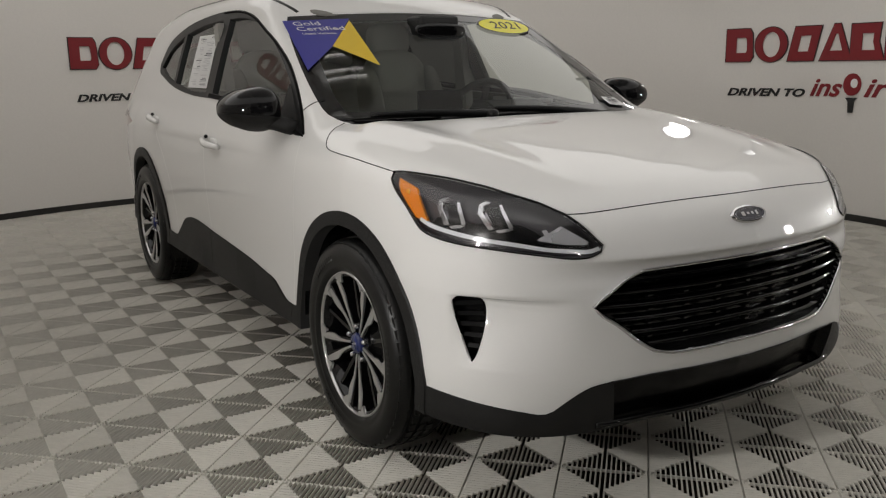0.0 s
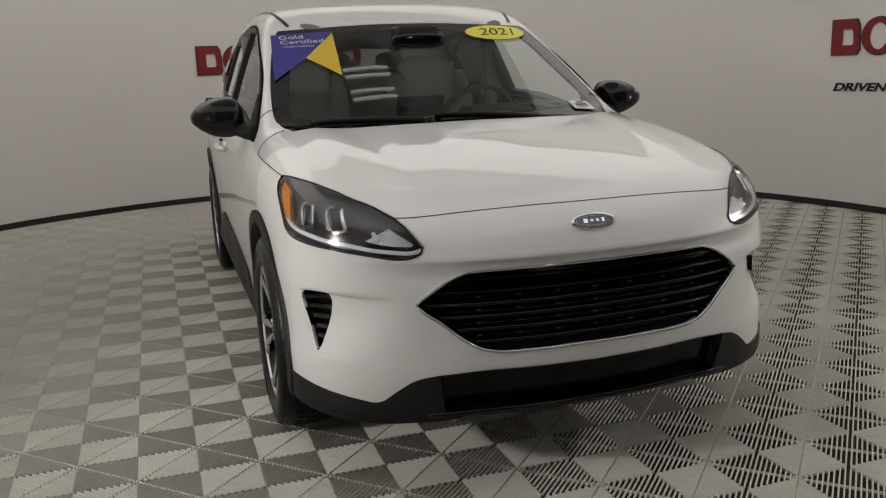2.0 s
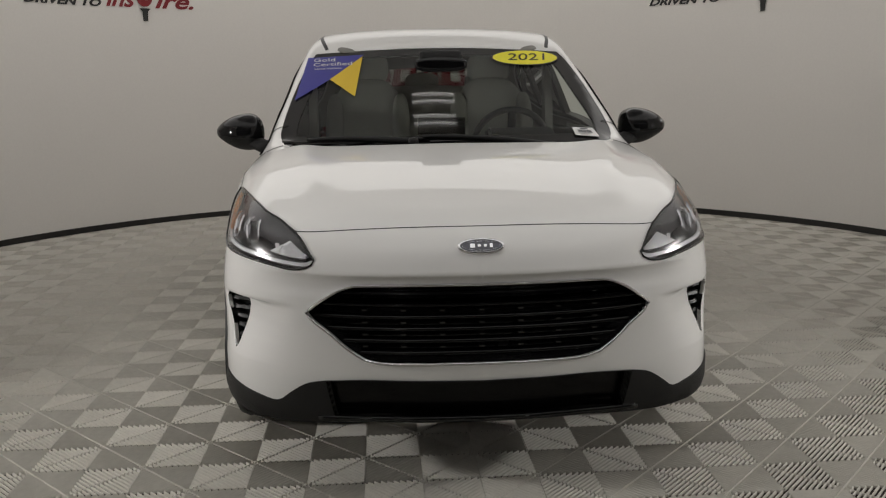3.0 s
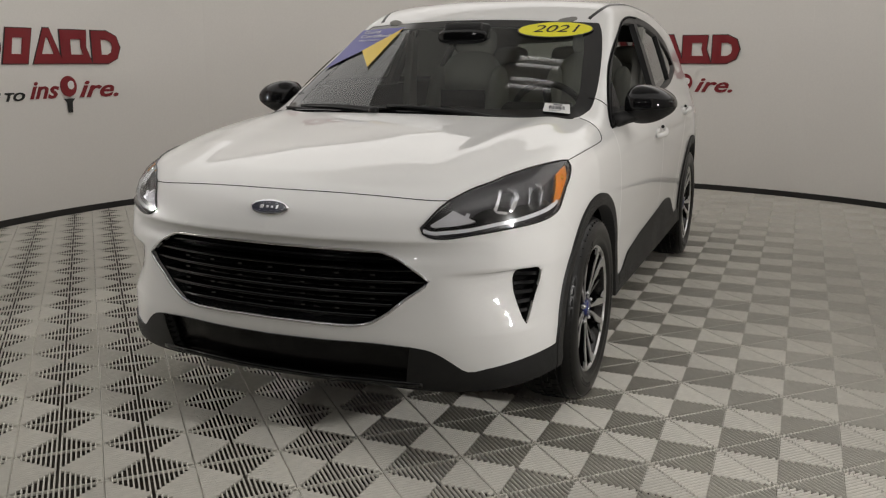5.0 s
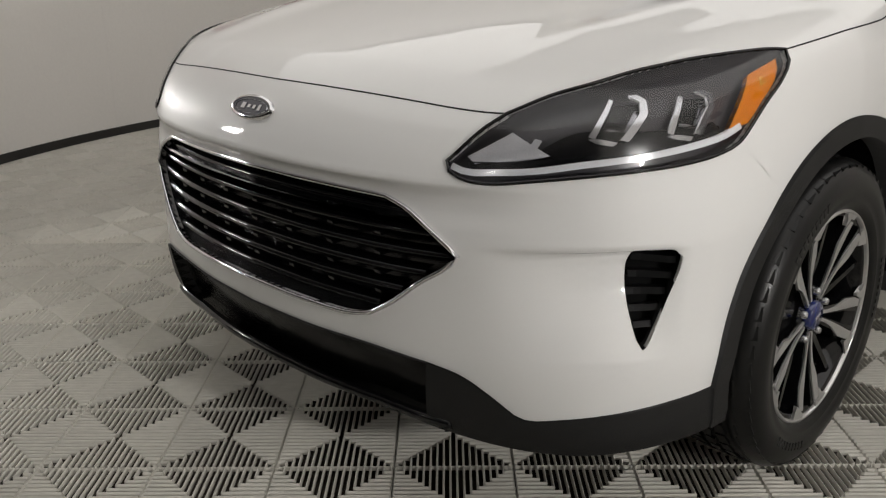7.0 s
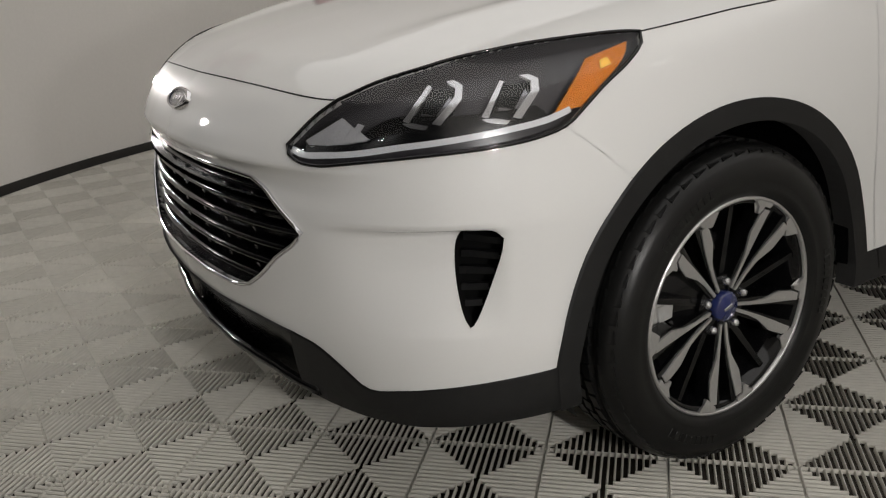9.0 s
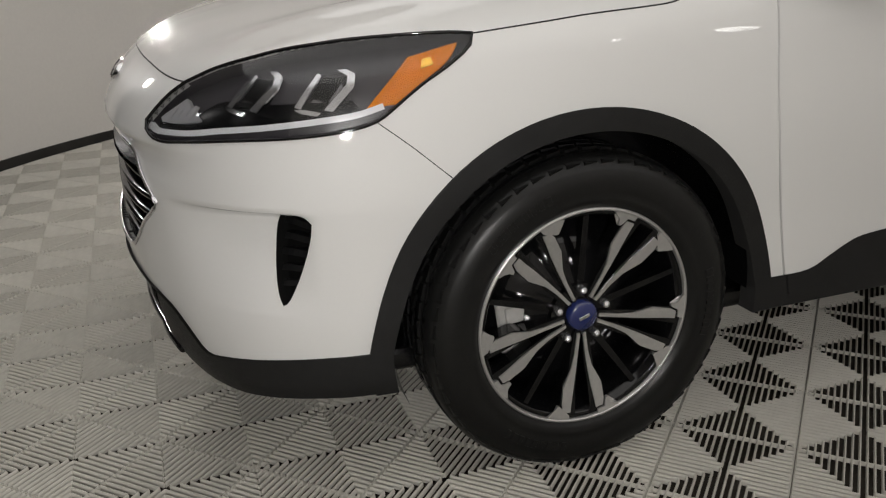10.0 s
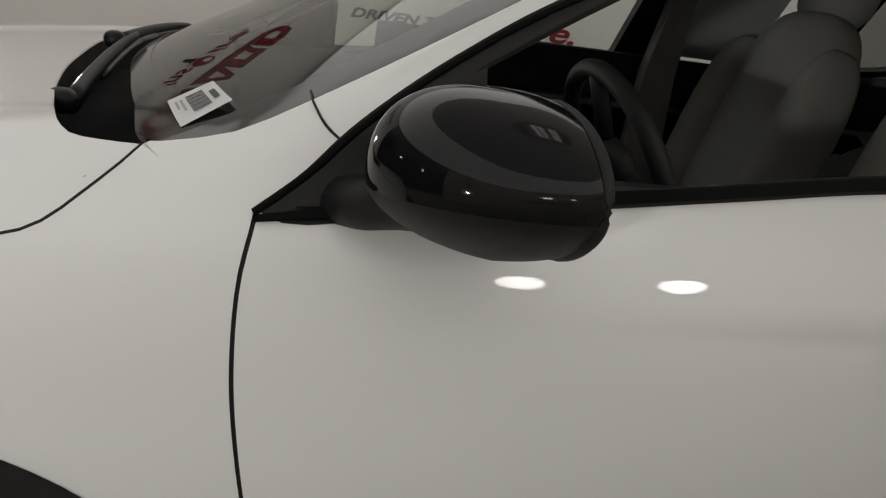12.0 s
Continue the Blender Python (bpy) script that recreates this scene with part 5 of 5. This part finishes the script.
for x in (.37, -.37):
    seat(x, 1.51)
rs = new("rear_bench")
rs.parent = car
pad("bench_cushion", (0, 2.3, .68), (.64, .27, .09), SEAT, rs, "", 5)
pad("bench_back", (0, 2.66, .98), (.62, .08, .32), SEAT, rs, "grey cloth rear backrest", -20)
for x in (-.42, 0, .42):
    pad("headrest", (x, 2.80, 1.30), (.12, .05, .07), SEAT, rs, "", -10)

bm = bmesh.new()
outline = [(.30, .86), (.30, 1.005), (.42, 1.030), (.62, 1.048), (.78, 1.045), (.86, 1.02), (.90, .95), (.88, .80), (.92, .62), (.80, .55), (.40, .55)]
prism(bm, outline, -.70, .70)
bmesh.ops.bevel(bm, geom=[e for e in bm.edges], offset=.014, segments=2, affect="EDGES")
dash = part("dashboard", bm, TRIM_BLACK, car, "black moulded dashboard")
bm = bmesh.new()
prism(bm, [(.70, 1.045), (.78, 1.082), (.88, 1.080), (.92, 1.05), (.88, 1.0)], .22, .54)
bmesh.ops.bevel(bm, geom=[e for e in bm.edges], offset=.012, segments=2, affect="EDGES")
part("instrument_hood", bm, TRIM_BLACK, dash, "hood over the instruments")
bm = bmesh.new()
box(bm, (-.115, .80, 1.01), (.115, .815, 1.135), .008, )
part("centre_screen", bm, GLOSS_BLACK, dash, "black tablet-like centre screen")
bm = bmesh.new()
box(bm, (-.13, .9, .50), (.13, 1.9, .80), .03)
part("centre_console", bm, TRIM_BLACK, car, "black centre console")
wheel_m = Matrix.Translation((.37, 1.05, .995)) @ Matrix.Rotation(radians(-66), 4, "X")
sw = new("steering_wheel")
sw.parent = car
sw.matrix_basis = wheel_m
bm = bmesh.new()
tube(bm, [(.185 * math.cos(2*math.pi*i/40), .185 * math.sin(2*math.pi*i/40), 0) for i in range(40)], .0165, 10, closed=True)
part("wheel_rim", bm, TRIM_BLACK, sw, "black leather rim", True)
bm = bmesh.new()
blob(bm, (0, -.01, -.01), (.075, .06, .03), 2.6)
part("wheel_hub", bm, TRIM_BLACK, sw, "", True)
for a in (0, 180, 270):
    bm = bmesh.new()
    tube(bm, [(.05 * math.cos(radians(a)), .05 * math.sin(radians(a)), -.01), (.178 * math.cos(radians(a)), .178 * math.sin(radians(a)), 0)], .014, 8, flat=1.5)
    part("wheel_spoke", bm, TRIM_BLACK, sw, "", True)
bm = bmesh.new()
blob(bm, (0, .80, 1.385), (.125, .02, .036), 3)
rv = part("rear_view_mirror", bm, GLOSS_BLACK, car, "black rear-view mirror on the windscreen", True)
bm = bmesh.new()
box(bm, (-.10, .80, 1.37), (.10, .93, 1.45), .02)
part("sensor_housing", bm, TRIM_BLACK, rv, "black camera housing behind the glass")
for m in SIDES:
    sg = -1 if m else 1
    bm = bmesh.new()
    box(bm, (sg * .775, .98, 1.043), (sg * .755, 1.48, 1.070), .003, Matrix.Rotation(0, 4, "X"))
    part("door_trim_strip", bm, SILVER, doors[m], "satin silver inlay strip")
    bm = bmesh.new()
    box(bm, (sg * .745, .80, 1.00), (sg * .705, 2.62, 1.140 if m else 1.055), .012)
    part("inner_sill", bm, TRIM_BLACK, car, "black inner window sill trim")
    pad("sun_visor", (sg * .33, 1.05, 1.47), (.17, .07, .012), HEADLINER, car, "folded sun visor", 20)
    bm = bmesh.new()
    prism(bm, [(1.56, .6), (1.72, .6), (1.70, 1.10), (1.745, 1.45), (1.665, 1.45), (1.60, 1.10)], sg * .655, sg * .70)
    bmesh.ops.bevel(bm, geom=list(bm.edges), offset=.010, segments=2, affect="EDGES")
    part("pillar_trim", bm, PILLAR_GREY, car, "light grey middle pillar trim")
bm = bmesh.new()
box(bm, (-.74, .5, .30), (.74, 3.3, .36), .02)
part("cabin_floor", bm, TRIM_BLACK, car, "black carpet floor")
bm = bmesh.new()
box(bm, (-.64, 2.95, .55), (.64, 3.35, 1.02), .03)
part("load_cover", bm, TRIM_BLACK, car)


# ---- stickers ----
def on_screen(v, x0, z0, turn=0.0, lift=.003):
    """Lays flat artwork on the outside of the windscreen: x across, y up along the glass."""
    out = []
    c, s = math.cos(turn), math.sin(turn)
    for x, y, z in v:
        px, pz = x0 + x * c - y * s, z0 + (x * s + y * c) * .484
        out.append((px, float(screen_y(px, pz)) - (lift + z) * .5, pz + (lift + z) * .87))
    return out


def dense(poly, cut=.03):
    bm = bmesh.new()
    n = len(poly)
    pts = []
    for i in range(n):
        a, b = Vector(poly[i]), Vector(poly[(i + 1) % n])
        k = max(1, int((b - a).length / cut))
        pts += [a.lerp(b, j / k) for j in range(k)]
    lo = [min(p[i] for p in pts) for i in (0, 1)]
    hi = [max(p[i] for p in pts) for i in (0, 1)]
    arr = np.array([(p.x, p.y) for p in pts])
    gx, gy = np.meshgrid(np.arange(lo[0], hi[0], cut), np.arange(lo[1], hi[1], cut))
    g = np.stack([gx.ravel(), gy.ravel()], 1)
    g = g[inside(arr, g)]
    g = g[np.min(((g[:, None] - arr[None]) ** 2).sum(2), 1) > (cut * .4) ** 2] if len(g) else g
    cv, _, cf, *_ = delaunay_2d_cdt([Vector(p) for p in arr] + [Vector(p) for p in g], [(i, (i + 1) % len(arr)) for i in range(len(arr))], [], 1, 1e-6)
    bm.free()
    return [(v.x, v.y, 0.0) for v in cv], [tuple(f) for f in cf]


def screen_art(name, poly, mat, parent, lift=.003, label=""):
    v, f = dense(poly)
    return link(name, raw(name, on_screen([(x, (z - 1.3) / .484, 0) for x, z, _ in v], 0, 1.3, 0, lift), f, mat), parent, label)


st = new("windscreen_sticker")
st.parent = car
st["label"] = "blue and yellow certification sticker on the windscreen"
screen_art("blue_field", [(-.640, 1.425), (-.365, 1.436), (-.525, 1.318), (-.682, 1.226)], STICKER_BLUE, st, .003, "blue sticker field")
screen_art("yellow_triangle", [(-.372, 1.428), (-.405, 1.240), (-.525, 1.318)], STICKER_YELLOW, st, .004, "yellow triangle")
for text, x, z, wide, size in (("Gold", -.612, 1.402, .105, .048), ("Certified", -.612, 1.380, .188, .048), ("Used Vehicle", -.603, 1.364, .13, .022)):
    v, f = words(text, size, 0, .0006)
    k = wide / (v[:, 0].max() - v[:, 0].min())
    link("sticker_words", raw("sticker_words", on_screen([(p[0] * k, p[1], p[2]) for p in v], x, z, .05, .0052), f, PAPER), st, "white sticker lettering")
ov = new("year_sticker")
ov.parent = car
ov["label"] = "yellow oval year sticker on the windscreen"
screen_art("sticker_edge", ellipse(.423, 1.413, .172, .0375, 40), INK, ov, .003)
screen_art("sticker_oval", ellipse(.423, 1.413, .166, .035, 40), OVAL_YELLOW, ov, .0042, "bright yellow oval")
v, f = words("2021", .10, .15, .0006)
k = .20 / (v[:, 0].max() - v[:, 0].min())
link("sticker_digits", raw("sticker_digits", on_screen([(p[0] * k, p[1], p[2]) for p in v], .325, 1.399, .0, .0054), f, SIGN_BLACK), ov, "black digits 2021")
vl = new("stock_label")
vl.parent = car
vl["label"] = "white printed label inside the windscreen corner"
screen_art("label_paper", [(.545, 1.067), (.540, 1.098), (.638, 1.092), (.656, 1.057)], PAPER, vl, .004)
LABEL = [np.array(q) for q in ((.545, 1.067), (.656, 1.057), (.638, 1.092), (.540, 1.098))]


def on_label(u, v):
    return tuple((LABEL[0] * (1 - u) + LABEL[1] * u) * (1 - v) + (LABEL[3] * (1 - u) + LABEL[2] * u) * v)


def label_bar(u0, u1, v0, v1, mat=INK):
    screen_art("print_bar", [on_label(u0, v0), on_label(u1, v0), on_label(u1, v1), on_label(u0, v1)], mat, vl, .0055)


label_bar(.36, .70, .78, .90)
for i in range(14):
    label_bar(.20 + i * .044, .20 + i * .044 + (.026 if i % 3 else .036), .34, .70)
label_bar(.22, .66, .21, .26, FAINT_INK)
label_bar(.22, .52, .11, .16, FAINT_INK)
# price sheet in the rear side window
ps = new("window_sheet")
ps.parent = doors[1, 1]
ps["label"] = "white printed sheet hanging in the rear side window"


def on_window(y, z, off):
    return (-float(side_x(y, z)) - off, y, z)


def window_quad(name, y0, y1, z0, z1, lean, mat, off):
    n = 5
    v, f = [], []
    for j in range(n):
        for i in range(2):
            z = z0 + (z1 - z0) * j / (n - 1)
            y = (y0, y1)[i] + lean * (z - z0)
            v.append(on_window(y, z, off))
    for j in range(n - 1):
        f.append((2*j, 2*j + 1, 2*j + 3, 2*j + 2))
    link(name, raw(name, v, f, mat), ps)


window_quad("sheet_paper", 1.67, 2.00, 1.148, 1.403, .25, PAPER, -.006)
rng = random.Random(4)
for i in range(30):
    z = 1.388 - i * .0078
    lead = .25 * (z - 1.148)
    for a, room in ((1.69, .12), (1.84, .11)):
        if rng.random() < .82:
            bold = rng.random() < .12
            y0 = a + rng.random() * .02 + lead
            window_quad("print_line", y0, y0 + room * (.4 + .6 * rng.random()), z, z + (.0035 if bold else .0018), .25, INK if bold else FAINT_INK, -.002)


# ---- floor: ribbed interlocking tiles ----
TILE_SIZE, TURN, NODE = 0.2728, radians(45.24), (0.7834, -0.4870)
RIBS = 18
bm = bmesh.new()
box(bm, (-6.5, -6.9, -0.12), (6.5, 6.4, -0.026))
floor = tagged(link("floor", finish("floor", bm, SUBFLOOR, False)), "grey ribbed interlocking plastic floor tiles", "floor", kind="structure")


def tile_mesh():
    """One tile: four triangles of ribs that stand square to the tile's edges, and a thin frame."""
    v, f = [], []
    h, edge, pitch = TILE_SIZE / 2, 0.0035, TILE_SIZE / RIBS

    def bar(a, b, half, z=0.0, deep=0.012):
        """A rib with a ridged crest beside an open slot."""
        a, b = np.array(a, float), np.array(b, float)
        d = (b - a) / np.linalg.norm(b - a)
        w = np.array([-d[1], d[0]]) * half
        n = len(v)
        shape = ((1.0, -deep), (1.0, -0.0046), (0.25, 0.0), (-0.25, 0.0), (-1.0, -0.0046), (-1.0, -deep))
        for p in (a, b):
            for k, h0 in shape:
                v.append((p[0] + w[0] * k, p[1] + w[1] * k, z + h0))
        f.extend([(n + i, n + i + 6, n + i + 7, n + i + 1) for i in range(5)])
        f.extend([(n, n + 1, n + 4, n + 5), (n + 1, n + 2, n + 3, n + 4), (n + 6, n + 11, n + 10, n + 7), (n + 7, n + 10, n + 9, n + 8)])
    for k in range(4):
        c, s = math.cos(k * math.pi / 2), math.sin(k * math.pi / 2)
        turn = lambda p: (c * p[0] - s * p[1], s * p[0] + c * p[1])
        for i in range(RIBS):
            x = -h + pitch * (i + 0.5)
            y0, y1 = -h + edge, -abs(x) - 0.001
            if y1 - y0 > 0.002:
                bar(turn((x, y0)), turn((x, y1)), pitch * 0.175)
        bar(turn((-h + 0.0005, -h + edge / 2 + 0.0005)), turn((h - 0.0005, -h + edge / 2 + 0.0005)), edge / 2, -0.0035, 0.008)
    return v, f


tv, tf = tile_mesh()
tile_data = raw("floor_tile", tv, tf, TILE)
tva, tfa = np.array(tv), np.array(tf)
cu, su = math.cos(TURN), math.sin(TURN)
near, far = [], []
for i in range(-30, 31):
    for j in range(-30, 31):
        a, b = (i + 0.5) * TILE_SIZE, (j + 0.5) * TILE_SIZE
        x, y = NODE[0] + cu * a - su * b, NODE[1] + su * a + cu * b
        if math.hypot(x - BOOTH_X, y - BOOTH_Y) > BOOTH_R + 0.16 and not (abs(x) < 3.2 and -3.6 < y < -0.6):
            continue
        (near if math.hypot(x - 0.25, y + 0.45) < 2.5 else far).append((x, y))
for x, y in near:
    ob = link("floor_tile", tile_data, floor)
    ob.matrix_basis = pose(x, y, 0, 0, 0, math.degrees(TURN))
rotm = np.array([[cu, -su], [su, cu]])
fv, ff = [], []
for k, (x, y) in enumerate(far):
    p = tva.copy()
    p[:, :2] = p[:, :2] @ rotm.T + (x, y)
    fv.append(p)
    ff.append(tfa + k * len(tva))
tagged(link("floor_tiles", raw("floor_tiles", np.concatenate(fv), np.concatenate(ff), TILE)), "grey ribbed plastic tiles farther out on the floor", "floor", kind="stuff")
